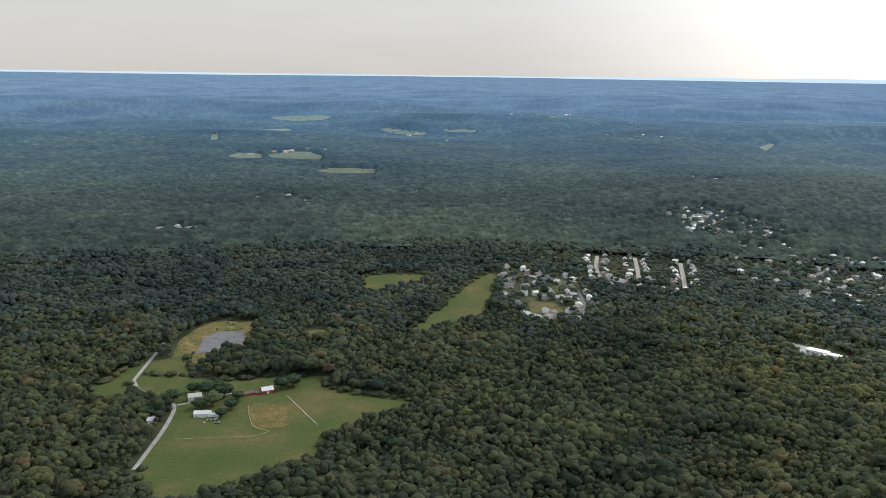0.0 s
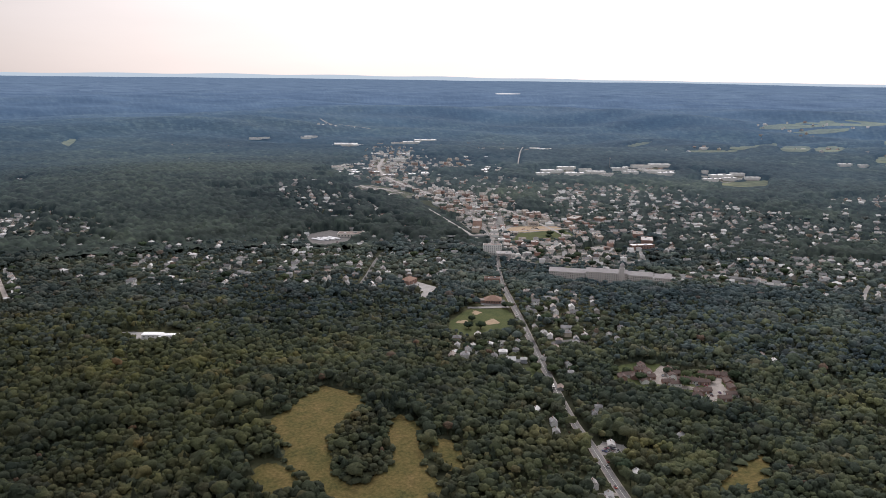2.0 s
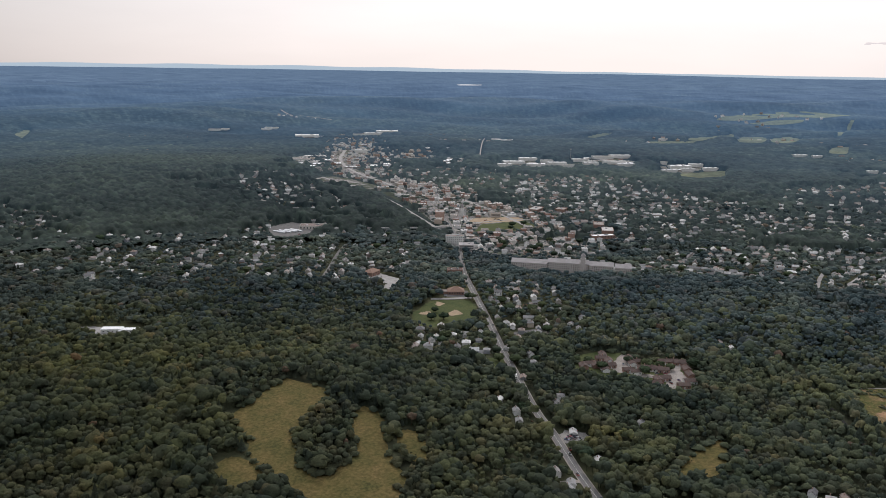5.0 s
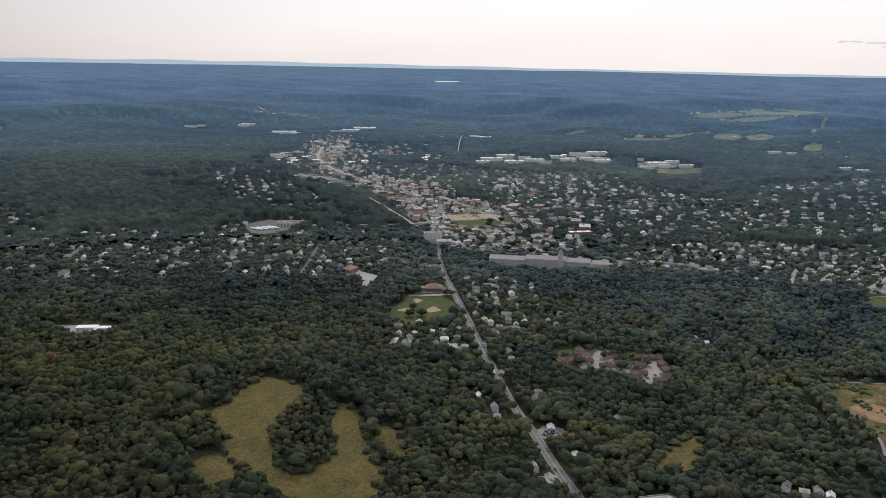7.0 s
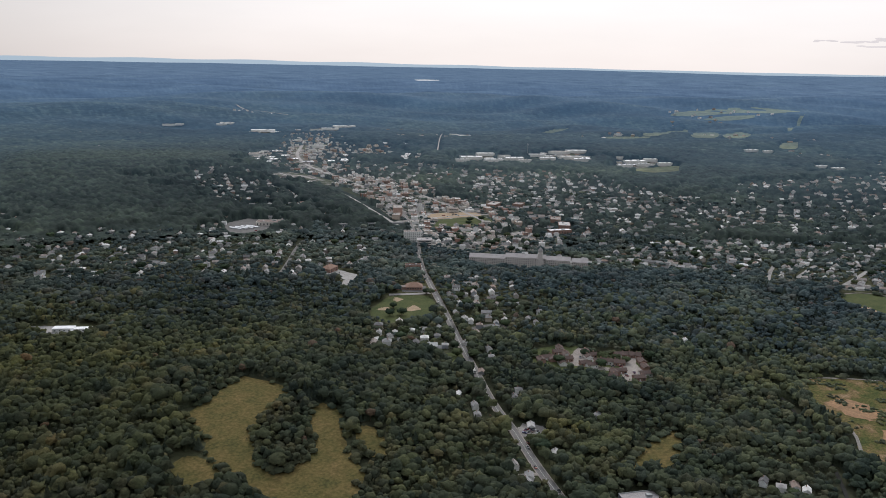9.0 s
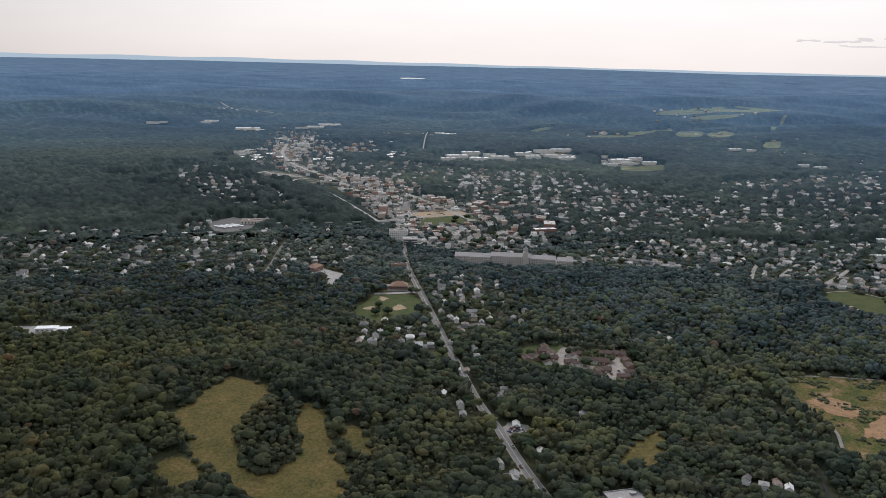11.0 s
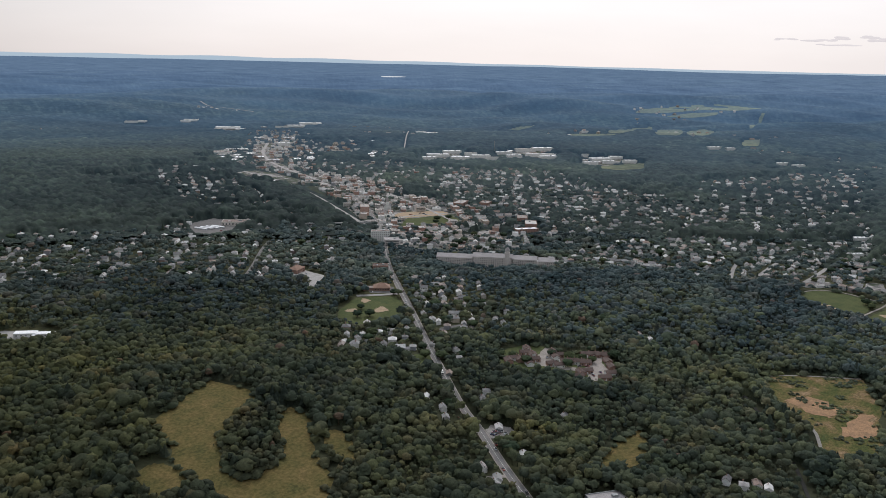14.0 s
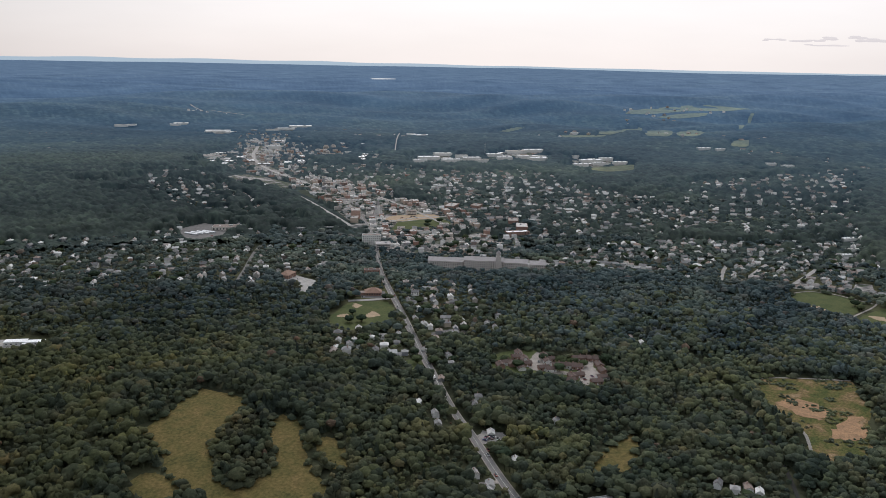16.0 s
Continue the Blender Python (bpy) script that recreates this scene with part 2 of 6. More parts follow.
FLAT_ROOF = by_object("membrane_roof", (0.0, (0.20, 0.15, 0.13)), (0.3, (0.30, 0.25, 0.22)), (0.6, (0.36, 0.32, 0.29)), (0.85, (0.50, 0.46, 0.43)), (1.0, (0.66, 0.64, 0.62)), rough=0.85)
PALE_ROOF = two_tone("white_membrane", (0.82, 0.80, 0.79), (0.88, 0.87, 0.86), 9, 1, 0.7, 0.3)
SLATE = two_tone("slate_roof", (0.27, 0.245, 0.24), (0.35, 0.32, 0.31), 6, 0.6, 0.7, 0.35)
GLASS = two_tone("window_glass", (0.035, 0.04, 0.045), (0.06, 0.065, 0.07), 2, 0.5, 0.12, 0.5)
BARN_RED = two_tone("barn_red", (0.30, 0.07, 0.05), (0.24, 0.055, 0.04), 4, 0.5, 0.8, 0.2)
TIN = two_tone("tin_roof", (0.55, 0.55, 0.56), (0.44, 0.44, 0.45), 5, 0.6, 0.5, 0.4)
STEEL = two_tone("painted_steel", (0.30, 0.31, 0.31), (0.22, 0.23, 0.23), 3, 0.5, 0.5, 0.4)
RUBBER = two_tone("tyre_rubber", (0.02, 0.02, 0.02), (0.035, 0.035, 0.035), 1, 0.2, 0.9, 0.2)
CAR_PAINT = by_object("car_paint", (0.0, (0.70, 0.70, 0.70)), (0.4, (0.35, 0.36, 0.38)), (0.6, (0.04, 0.045, 0.05)), (0.8, (0.30, 0.04, 0.03)), (1.0, (0.07, 0.11, 0.25)), rough=0.3, spec=0.5)


def distance_haze(name, stops, glow):
    """The far backdrop: land with blue haze painted into colour and glow, stronger with distance."""
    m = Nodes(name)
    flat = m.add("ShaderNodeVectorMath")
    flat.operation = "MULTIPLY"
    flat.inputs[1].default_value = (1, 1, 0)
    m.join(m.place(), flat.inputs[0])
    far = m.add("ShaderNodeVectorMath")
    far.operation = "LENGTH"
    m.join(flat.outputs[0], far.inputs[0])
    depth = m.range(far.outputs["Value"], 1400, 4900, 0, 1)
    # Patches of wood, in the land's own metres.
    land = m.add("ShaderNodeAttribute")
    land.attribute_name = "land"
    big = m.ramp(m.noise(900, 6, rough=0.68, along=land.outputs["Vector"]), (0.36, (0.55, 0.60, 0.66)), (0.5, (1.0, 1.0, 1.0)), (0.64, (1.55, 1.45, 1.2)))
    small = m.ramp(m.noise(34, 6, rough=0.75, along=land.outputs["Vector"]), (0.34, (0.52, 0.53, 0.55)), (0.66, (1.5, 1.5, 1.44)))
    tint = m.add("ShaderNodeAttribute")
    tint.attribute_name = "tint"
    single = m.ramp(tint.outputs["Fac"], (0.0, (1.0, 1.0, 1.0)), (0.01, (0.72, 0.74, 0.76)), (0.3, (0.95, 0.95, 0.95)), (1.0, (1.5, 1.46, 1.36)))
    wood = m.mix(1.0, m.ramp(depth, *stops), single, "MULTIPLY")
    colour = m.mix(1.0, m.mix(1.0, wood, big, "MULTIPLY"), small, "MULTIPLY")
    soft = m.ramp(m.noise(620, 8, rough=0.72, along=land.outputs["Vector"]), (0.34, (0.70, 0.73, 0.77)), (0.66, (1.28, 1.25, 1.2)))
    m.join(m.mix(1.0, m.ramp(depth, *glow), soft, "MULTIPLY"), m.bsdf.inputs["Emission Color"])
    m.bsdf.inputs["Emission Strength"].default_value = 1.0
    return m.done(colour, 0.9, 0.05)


# Emission of the painted haze, from none nearby to pale blue far off.
HAZE_STOPS = [(0.04, (0.0, 0.0, 0.0)), (0.20, (0.001, 0.005, 0.011)), (0.34, (0.003, 0.013, 0.026)), (0.60, (0.012, 0.034, 0.064)), (0.80, (0.031, 0.068, 0.120)), (0.93, (0.060, 0.108, 0.185)), (0.985, (0.086, 0.140, 0.230)), (1.0, (0.112, 0.172, 0.265))]
DISTANT_LEAVES = distance_haze("distant_leaves", [(0.0, (0.036, 0.048, 0.041)), (0.35, (0.034, 0.046, 0.044)), (1.0, (0.030, 0.042, 0.050))], HAZE_STOPS)
# Far grass; its second ramp paints haze on as emission, brighter with distance.
DISTANT_FIELD = distance_haze(
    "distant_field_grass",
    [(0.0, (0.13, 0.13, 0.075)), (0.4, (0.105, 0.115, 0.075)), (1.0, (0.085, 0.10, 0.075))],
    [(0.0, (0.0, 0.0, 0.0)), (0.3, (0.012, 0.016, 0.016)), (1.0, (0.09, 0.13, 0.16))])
SCRUBLAND = Nodes("scrubland")
SCRUB_TONE = SCRUBLAND.ramp(SCRUBLAND.noise(24, 7, rough=0.72), (0.36, (0.055, 0.070, 0.024)), (0.45, (0.090, 0.090, 0.030)), (0.52, (0.130, 0.105, 0.042)), (0.58, (0.185, 0.125, 0.065)), (0.66, (0.27, 0.185, 0.115)))
SCRUB_TUFT = SCRUBLAND.ramp(SCRUBLAND.noise(2.4, 4, rough=0.7), (0.34, (0.55, 0.58, 0.55)), (0.64, (1.3, 1.28, 1.25)))
SCRUBLAND.done(SCRUBLAND.mix(1.0, SCRUB_TONE, SCRUB_TUFT, "MULTIPLY"), 0.95, 0.08)
SCRUBLAND = SCRUBLAND.mat
# The ground sheet takes the same painted haze in the distance.
FOREST_FLOOR = distance_haze("forest_floor", [(0.0, (0.050, 0.052, 0.030)), (0.35, (0.046, 0.056, 0.036)), (1.0, (0.03, 0.045, 0.05))], HAZE_STOPS)
SIDING_ROW = by_piece("row_siding", (0.0, (0.86, 0.85, 0.84)), (0.45, (0.76, 0.74, 0.71)), (0.62, (0.40, 0.40, 0.40)), (0.76, (0.44, 0.38, 0.30)), (0.90, (0.28, 0.31, 0.35)), (1.0, (0.36, 0.25, 0.20)))
SHINGLE_ROW = by_piece("row_shingle", (0.0, (0.14, 0.135, 0.135)), (0.22, (0.26, 0.25, 0.245)), (0.45, (0.38, 0.37, 0.36)), (0.6, (0.27, 0.20, 0.165)), (0.78, (0.52, 0.50, 0.48)), (1.0, (0.72, 0.70, 0.68)))

# ---- plan (metres; the camera hovers over the origin) ----
HAYFIELD = [[346, 570], [384, 584], [430, 606], [438, 579], [443, 554], [416, 534], [394, 522], [377, 514], [367, 501], [358, 484], [343, 461], [348, 450], [362, 449], [381, 454], [395, 473], [415, 498], [428, 512], [434, 513], [445, 512], [447, 495], [438, 480], [411, 448], [401, 430], [397, 412], [369, 391], [344, 380], [314, 379], [319, 418], [322, 435], [323, 448], [321, 465], [321, 485], [325, 506], [337, 525], [343, 547]]
HAYFIELD_LOBE = [[300, 515], [313, 515], [319, 511], [325, 491], [312, 467], [296, 469], [289, 481]]
FIELD_COPSE = [[434, 537], [416, 534], [394, 522], [377, 514], [367, 501], [358, 484], [343, 461], [348, 450], [362, 449], [381, 454], [395, 473], [415, 498], [428, 512]]
SMALL_MEADOW = [[434, 462], [443, 462], [449, 455], [445, 442], [426, 419], [415, 415], [411, 429], [421, 447]]
HOLLOW_MEADOW = [[548, 283], [591, 288], [616, 289], [640, 287], [626, 274], [590, 257], [566, 259], [550, 267]]
GRAVEL_YARD = [[847, 251], [873, 220], [906, 168], [868, 152], [835, 137], [799, 131], [762, 119], [738, 109], [691, 133], [684, 148], [709, 158], [741, 172], [757, 189], [784, 218], [815, 236]]
SAND_PIT = [[739, 151], [765, 152], [803, 150], [814, 140], [787, 136], [767, 122], [747, 137]]
BARE_PATCH = [[794, 213], [815, 203], [818, 178], [798, 161], [776, 167], [776, 187]]
BALL_FIELD = [[1191, 313], [1217, 309], [1235, 288], [1232, 257], [1224, 223], [1187, 222], [1145, 226], [1132, 240], [1128, 260], [1133, 275], [1145, 297]]
BALL_FIELD_TWO = [[1123, 217], [1163, 213], [1209, 202], [1234, 180], [1215, 150], [1124, 149], [1113, 179], [1118, 197]]
APARTMENT_LAWN = [[707, 481], [725, 488], [750, 483], [766, 464], [762, 443], [777, 417], [797, 397], [771, 376], [728, 356], [698, 355], [693, 365], [695, 379], [698, 398], [697, 421], [682, 435], [676, 458]]
APARTMENT_LOT = [[713, 439], [741, 453], [769, 462], [770, 460], [748, 446], [744, 435], [731, 429], [726, 415], [735, 397], [747, 394], [776, 403], [783, 401], [757, 384], [750, 372], [729, 367], [707, 371], [712, 379], [736, 387], [719, 404], [717, 419], [711, 429]]
SCHOOL_PARK = [[687, 704], [733, 723], [749, 723], [779, 695], [770, 678], [751, 656], [723, 638], [685, 639], [657, 657], [663, 679]]
SCHOOL_LOT = [[763, 726], [788, 747], [811, 725], [792, 702]]
SIDE_LAWN = [[639, 545], [654, 533], [628, 507], [608, 515]]
TOWN_COMMON = [[1167, 1030], [1231, 1072], [1259, 1063], [1326, 1038], [1307, 991], [1244, 986], [1198, 997]]
TOWN_LOT = [[1203, 1095], [1272, 1123], [1317, 1104], [1357, 1070], [1331, 1042], [1264, 1067], [1233, 1078]]
LUMBER_YARD = [[544, 381], [555, 383], [564, 368], [558, 360], [538, 363], [531, 370]]
CLINIC_LOT = [[772, 896], [799, 897], [795, 868], [793, 838], [757, 810], [718, 788], [723, 799], [759, 826], [748, 845]]
GARDEN_CENTRE = [[856, 1245], [891, 1291], [946, 1300], [961, 1271], [948, 1218], [886, 1173], [849, 1171], [834, 1189]]
FARM_FIELD = [[-184, 541], [-210, 555], [-231, 590], [-238, 644], [-239, 676], [-245, 725], [-271, 743], [-295, 754], [-310, 789], [-308, 804], [-277, 805], [-217, 793], [-197, 796], [-212, 799], [-193, 801], [-154, 805], [-122, 812], [-116, 789], [-108, 773], [-79, 763], [-28, 750], [-36, 725], [-55, 707], [-72, 694], [-88, 680], [-99, 669], [-101, 651], [-99, 631], [-117, 614], [-126, 604], [-142, 590]]
FARM_PASTURE = [[-324, 827], [-279, 868], [-256, 822], [-247, 764], [-304, 734], [-340, 739]]
TAN_PLOT = [[-178, 729], [-174, 737], [-145, 733], [-133, 687], [-158, 677], [-167, 686]]
DRY_FIELD = [[-278, 796], [-303, 916], [-294, 971], [-278, 997], [-233, 996], [-230, 962], [-223, 903], [-246, 874], [-256, 835], [-267, 805]]
GREY_YARD = [[-269, 871], [-277, 921], [-271, 947], [-247, 957], [-235, 947], [-230, 913], [-240, 893], [-258, 879]]
NORTH_FIELD = [[-132, 1245], [-83, 1252], [-27, 1260], [-34, 1215], [-59, 1181], [-91, 1149], [-117, 1131]]
SLOPING_FIELD = [[-48, 960], [-29, 1015], [-2, 1099], [20, 1180], [43, 1244], [66, 1273], [81, 1255], [66, 1190], [56, 1100], [46, 1031], [11, 991], [-18, 969], [-34, 933]]
BROWN_STRIP = [[-171, 957], [-155, 966], [-130, 964], [-131, 944], [-147, 915]]
ESTATE_GREEN = [[105, 1101], [136, 1097], [149, 1051], [133, 1013], [103, 1028]]
HILL_YARD = [[367, 910], [381, 901], [391, 888], [414, 846], [409, 832], [376, 861], [368, 886]]
ROAD_CUT = [[1079, 1185], [1198, 1265], [1176, 1206], [1073, 1109], [1041, 1121]]
FAR_FIELD_0 = [[-1224, 5651], [-1230, 6180], [-805, 5703], [-835, 5493], [-1026, 5468]]
FAR_FIELD_1 = [[-431, 4836], [-388, 4858], [-145, 4600], [-154, 4517], [-315, 4647]]
FAR_FIELD_2 = [[-67, 4612], [21, 4594], [121, 4512], [105, 4441], [-23, 4523]]
FAR_FIELD_3 = [[-796, 2968], [-792, 3124], [-691, 3073], [-650, 2902], [-738, 2906]]
FAR_FIELD_4 = [[-669, 3036], [-613, 3137], [-531, 3147], [-460, 3010], [-452, 2878], [-623, 2919]]
FAR_FIELD_5 = [[-430, 2576], [-380, 2664], [-238, 2649], [-231, 2528], [-361, 2528]]
FAR_FIELD_6 = [[-1075, 3753], [-1040, 3784], [-978, 3536], [-996, 3473]]
FAR_FIELD_7 = [[-1158, 4812], [-946, 4878], [-879, 4820], [-1034, 4754]]
FAR_FIELD_8 = [[1348, 3791], [1446, 3949], [1463, 3908], [1285, 3525]]
EAST_FIELD_0 = [[5149, 2532], [5816, 2712], [6067, 2564], [6362, 2381], [6425, 2100], [5981, 2114], [5866, 2393], [5355, 2453]]
EAST_FIELD_9 = [[5284, 2380], [5652, 2344], [5819, 2212], [5703, 2185], [5453, 2258]]
EAST_FIELD_1 = [[4292, 1480], [5955, 1980], [6142, 1990], [5837, 1922], [4347, 1466]]
EAST_FIELD_2 = [[3402, 1795], [4346, 2184], [4513, 2089], [4140, 1920], [3388, 1701]]
EAST_FIELD_3 = [[3403, 1571], [4390, 2004], [4143, 1745], [3445, 1463]]
EAST_FIELD_4 = [[4086, 1715], [4215, 1680], [4106, 1550], [3561, 1397], [3490, 1458]]
EAST_FIELD_5 = [[3227, 1131], [3440, 1199], [3655, 1199], [3274, 1075]]
EAST_FIELD_6 = [[3297, 1933], [3343, 1841], [3381, 1724], [3320, 1719], [3236, 1863]]
EAST_FIELD_7 = [[3402, 2326], [3589, 2360], [3698, 2347], [3584, 2306], [3415, 2276]]
EAST_FIELD_8 = [[2261, 1226], [2325, 1225], [2493, 1170], [2359, 1109], [2259, 1143]]
RAIL_YARD = [[1323, 1709], [1391, 1727], [1407, 1670], [1394, 1553], [1334, 1502], [1315, 1581], [1274, 1646]]
WEST_HILL = [[600, 1423], [661, 1338], [663, 1201], [887, 1323], [987, 1271], [1029, 1130], [995, 982], [840, 876], [737, 903], [640, 961], [537, 1023], [456, 1096]]
UPPER_WEST = [[1223, 1876], [1297, 1757], [1170, 1428], [1081, 1156], [1036, 1282], [991, 1476], [1039, 1628]]
EAST_TOWN = [[1783, 1419], [2093, 1330], [1977, 1080], [1887, 847], [1723, 645], [1488, 522], [1243, 439], [1206, 569], [1198, 709], [1303, 897], [1369, 1013], [1536, 1256]]
FAR_EAST = [[2140, 869], [2484, 746], [2982, 607], [1687, 327], [1557, 454], [1623, 572], [1857, 764]]
RIGHT_TOWN = [[1478, 518], [1670, 330], [1462, 252], [1298, 242], [1234, 330], [1195, 412]]
MID_STREETS = [[861, 745], [916, 694], [874, 592], [801, 562], [716, 563], [738, 614]]
PARK_EDGE = [[631, 667], [723, 624], [663, 562], [603, 546], [578, 603]]
ESTATE = [[81, 1314], [203, 1228], [187, 1044], [130, 989], [92, 1020], [72, 1106]]
COMB = [[236, 1407], [412, 1349], [328, 1089], [213, 1189]]
NORTH = [[445, 1817], [578, 1790], [648, 1533], [585, 1417], [490, 1440], [454, 1571]]
RIDGE_FOOT = [[449, 1376], [668, 1371], [743, 1283], [911, 1316], [745, 1066], [611, 1074], [514, 1132], [407, 1185]]
DOWNTOWN = [[1423, 1602], [1528, 1632], [1547, 1507], [1579, 1419], [1451, 1261], [1427, 1117], [1419, 1035], [1295, 917], [1116, 909], [1019, 871], [1017, 907], [1130, 1028], [1168, 1138], [1279, 1313]]
UPTOWN = [[2094, 2571], [2261, 2542], [2060, 2263], [1913, 2064], [1547, 1673], [1422, 1665], [1406, 1712], [1542, 1913], [1812, 2255]]
MILL_QUARTER = [[1048, 926], [1098, 907], [1303, 897], [1225, 726], [1112, 786], [1028, 861]]
UPTOWN_EAST = [[1923, 2049], [2096, 2194], [2260, 2233], [2129, 2062], [1977, 1953]]
UPTOWN_SOUTH = [[1876, 1800], [2092, 1986], [2150, 1961], [1976, 1793]]
MAIN_ROAD_LINE = [[450, 258], [473, 293], [499, 331], [521, 360], [540, 385], [560, 416], [589, 452], [616, 483], [662, 538], [706, 588], [758, 650], [799, 702], [842, 751], [920, 835], [1004, 917], [1121, 1036], [1257, 1200], [1321, 1305], [1388, 1446], [1454, 1596], [1488, 1722], [1589, 1912], [1768, 2159], [1961, 2357]]
FARM_LANE_LINE = [[-236, 600], [-237, 641], [-238, 676], [-244, 728], [-258, 738], [-292, 761], [-306, 788]]
FARM_LANE_UPPER_LINE = [[-306, 788], [-309, 822], [-312, 863], [-316, 907]]
FARM_DRIVE_LINE = [[-244, 728], [-227, 739], [-208, 757], [-192, 763]]
DIRT_TRACK_LINE = [[782, 214], [755, 186], [739, 169], [715, 159], [702, 154]]
CROSS_STREET_LINE = [[745, 730], [765, 714], [789, 698]]
RIVER_STREET_LINE = [[1032, 864], [1070, 790], [1110, 697], [1154, 621], [1193, 526], [1214, 428]]
MILL_STREET_LINE = [[1249, 394], [1361, 404], [1443, 405], [1521, 390]]
PARK_STREET_LINE = [[1264, 330], [1375, 332], [1451, 335], [1553, 335], [1636, 347]]
BALL_STREET_LINE = [[1246, 333], [1280, 299], [1280, 261], [1247, 219], [1252, 183]]
ELM_STREET_LINE = [[674, 872], [757, 950], [849, 1042], [903, 1086]]
SCHOOL_STREET_LINE = [[718, 788], [771, 825], [797, 876], [762, 884]]
SIDE_STREET_LINE = [[714, 582], [734, 578], [771, 565]]
ESTATE_STREET_LINE = [[107, 1253], [153, 1235], [180, 1188], [178, 1046], [133, 1013], [101, 1045]]
COMB_STREET_A_LINE = [[245, 1395], [224, 1276], [227, 1218], [249, 1178]]
COMB_STREET_B_LINE = [[305, 1381], [290, 1285], [271, 1183]]
COMB_STREET_C_LINE = [[369, 1338], [345, 1227], [322, 1123]]
COMB_STREET_D_LINE = [[303, 1129], [317, 1147], [324, 1133]]
NORTH_STREET_LINE = [[460, 1641], [526, 1742], [523, 1682], [461, 1596]]
FAR_ROAD_LINE = [[3162, 4418], [3121, 4327], [2917, 3881], [2963, 3673]]
HILL_DRIVE_LINE = [[370, 917], [373, 883], [383, 866]]
SHADE_GAP_LINE = [[953, 416], [915, 372], [862, 319], [815, 277], [773, 242], [728, 206], [682, 175], [642, 153], [607, 136]]
BYPASS_LINE = [[1359, 1769], [1337, 1651], [1333, 1542], [1271, 1376], [1222, 1272], [1156, 1141], [1115, 1061]]
BRIDGE_LINE = [[1019, 1126], [1111, 1051]]
WORKS_WEST = [[1971, 1667], [2166, 1803], [2326, 1780], [2328, 1626], [2194, 1510], [2043, 1540]]
WORKS_EAST = [[2199, 1525], [2384, 1642], [2572, 1639], [2587, 1541], [2362, 1417], [2224, 1456]]
SCHOOL_HILL = [[2243, 1258], [2545, 1427], [2545, 1333], [2548, 1208], [2467, 1157], [2319, 1212]]
STRIP_NORTH = [[2568, 3044], [2774, 3224], [3073, 3262], [2926, 3078], [2626, 2956]]
STRIP_WEST = [[2163, 2936], [2446, 3301], [2540, 3191], [2202, 2743], [2085, 2707]]
HOUSE_DRIVE_LINE = [[472, 333], [481, 328], [491, 321]]
BALL_PATH_LINE = [[1197, 315], [1230, 301], [1240, 274], [1231, 242], [1224, 216]]
BALL_WALK_LINE = [[1135, 261], [1134, 244], [1135, 224], [1164, 219], [1203, 212], [1231, 212]]
HILL_STREET_LINE = [[1186, 411], [1296, 447], [1390, 462], [1474, 474], [1522, 463], [1568, 393]]
EAST_LOT = [[1224, 325], [1274, 336], [1297, 302], [1260, 290]]
EAST_LOT_TWO = [[1289, 257], [1336, 262], [1343, 240], [1284, 226], [1260, 242]]
UPTOWN_WEST = [[1413, 1922], [1652, 2228], [1833, 2327], [1651, 2053], [1449, 1860]]
TOWN_EDGE = [[1462, 1531], [1702, 1763], [1873, 1801], [1911, 1607], [1961, 1437], [1822, 1252], [1540, 1190], [1549, 1355], [1464, 1427]]
TREE_BELT_LINE = [[1206, 769], [1296, 722], [1396, 652], [1495, 577], [1583, 463], [1631, 368]]
EAST_ROAD_LINE = [[2716, 2353], [2396, 2092], [2173, 1902]]
MOW_LINE = [[-223, 656], [-187, 662], [-160, 664], [-149, 675]]
WORN_PATH_LINE = [[-180, 731], [-173, 705], [-164, 682], [-149, 676]]
YARD_RIM_LINE = [[814, 237], [844, 249], [871, 220], [902, 170]]
BEACON_STREET_LINE = [[1431, 1303], [1381, 1190], [1335, 1089], [1264, 961], [1220, 872]]
BRANCH_STREET_LINE = [[1979, 2141], [1845, 2102], [1894, 2200], [2038, 2321]]
CENTRE_STREET_LINE = [[1314, 1349], [1364, 1292], [1440, 1259], [1446, 1197]]
COMMON_STREET_LINE = [[1140, 1110], [1199, 1091], [1287, 1079], [1360, 1042], [1375, 1003]]


EYE = np.array((0.0, 0.0, 300.0))
NEAR_R, FAR_R = 2600.0, 4900.0


def relief(x, y):
    """Height of the bare ground."""
    ridge = ((x - 960) * 0.67 + (y - 560) * -0.74) / 260, ((x - 960) * 0.74 + (y - 560) * 0.67) / 75
    return (18 * np.exp(-((x - 400) ** 2 + (y - 570) ** 2) / (2 * 130 ** 2)) + 16 * np.exp(-((x - 500) ** 2 + (y - 930) ** 2) / (2 * 230 ** 2))
            + 11 * np.exp(-(ridge[0] ** 2 + ridge[1] ** 2) / 2)
            + 46 * np.exp(-((x - 960) ** 2 + (y - 1990) ** 2) / (2 * 390 ** 2)))


def far_hills(x, y):
    """Long low ridges of the far country, one behind the other."""
    r, b = np.hypot(x, y), np.arctan2(x, y)
    k = np.clip((r - 2500) / 2500, 0, 1)
    lie = np.log(np.maximum(r, 1.0))
    w = (np.sin(8.0 * lie + 2.6 * np.sin(2.7 * b + 0.6) + 0.9 * np.sin(7.1 * b)) + 0.42 * np.sin(19.0 * lie + 3.1 * np.sin(4.3 * b + 2.0) + 1.1 * np.sin(11.0 * b + 0.4))
         + 0.25 * np.sin(43.0 * lie + 4.0 * np.sin(8.3 * b + 1.0) + 1.6 * np.sin(23.0 * b)))
    return k * np.minimum(0.0072 * r, 46) * w


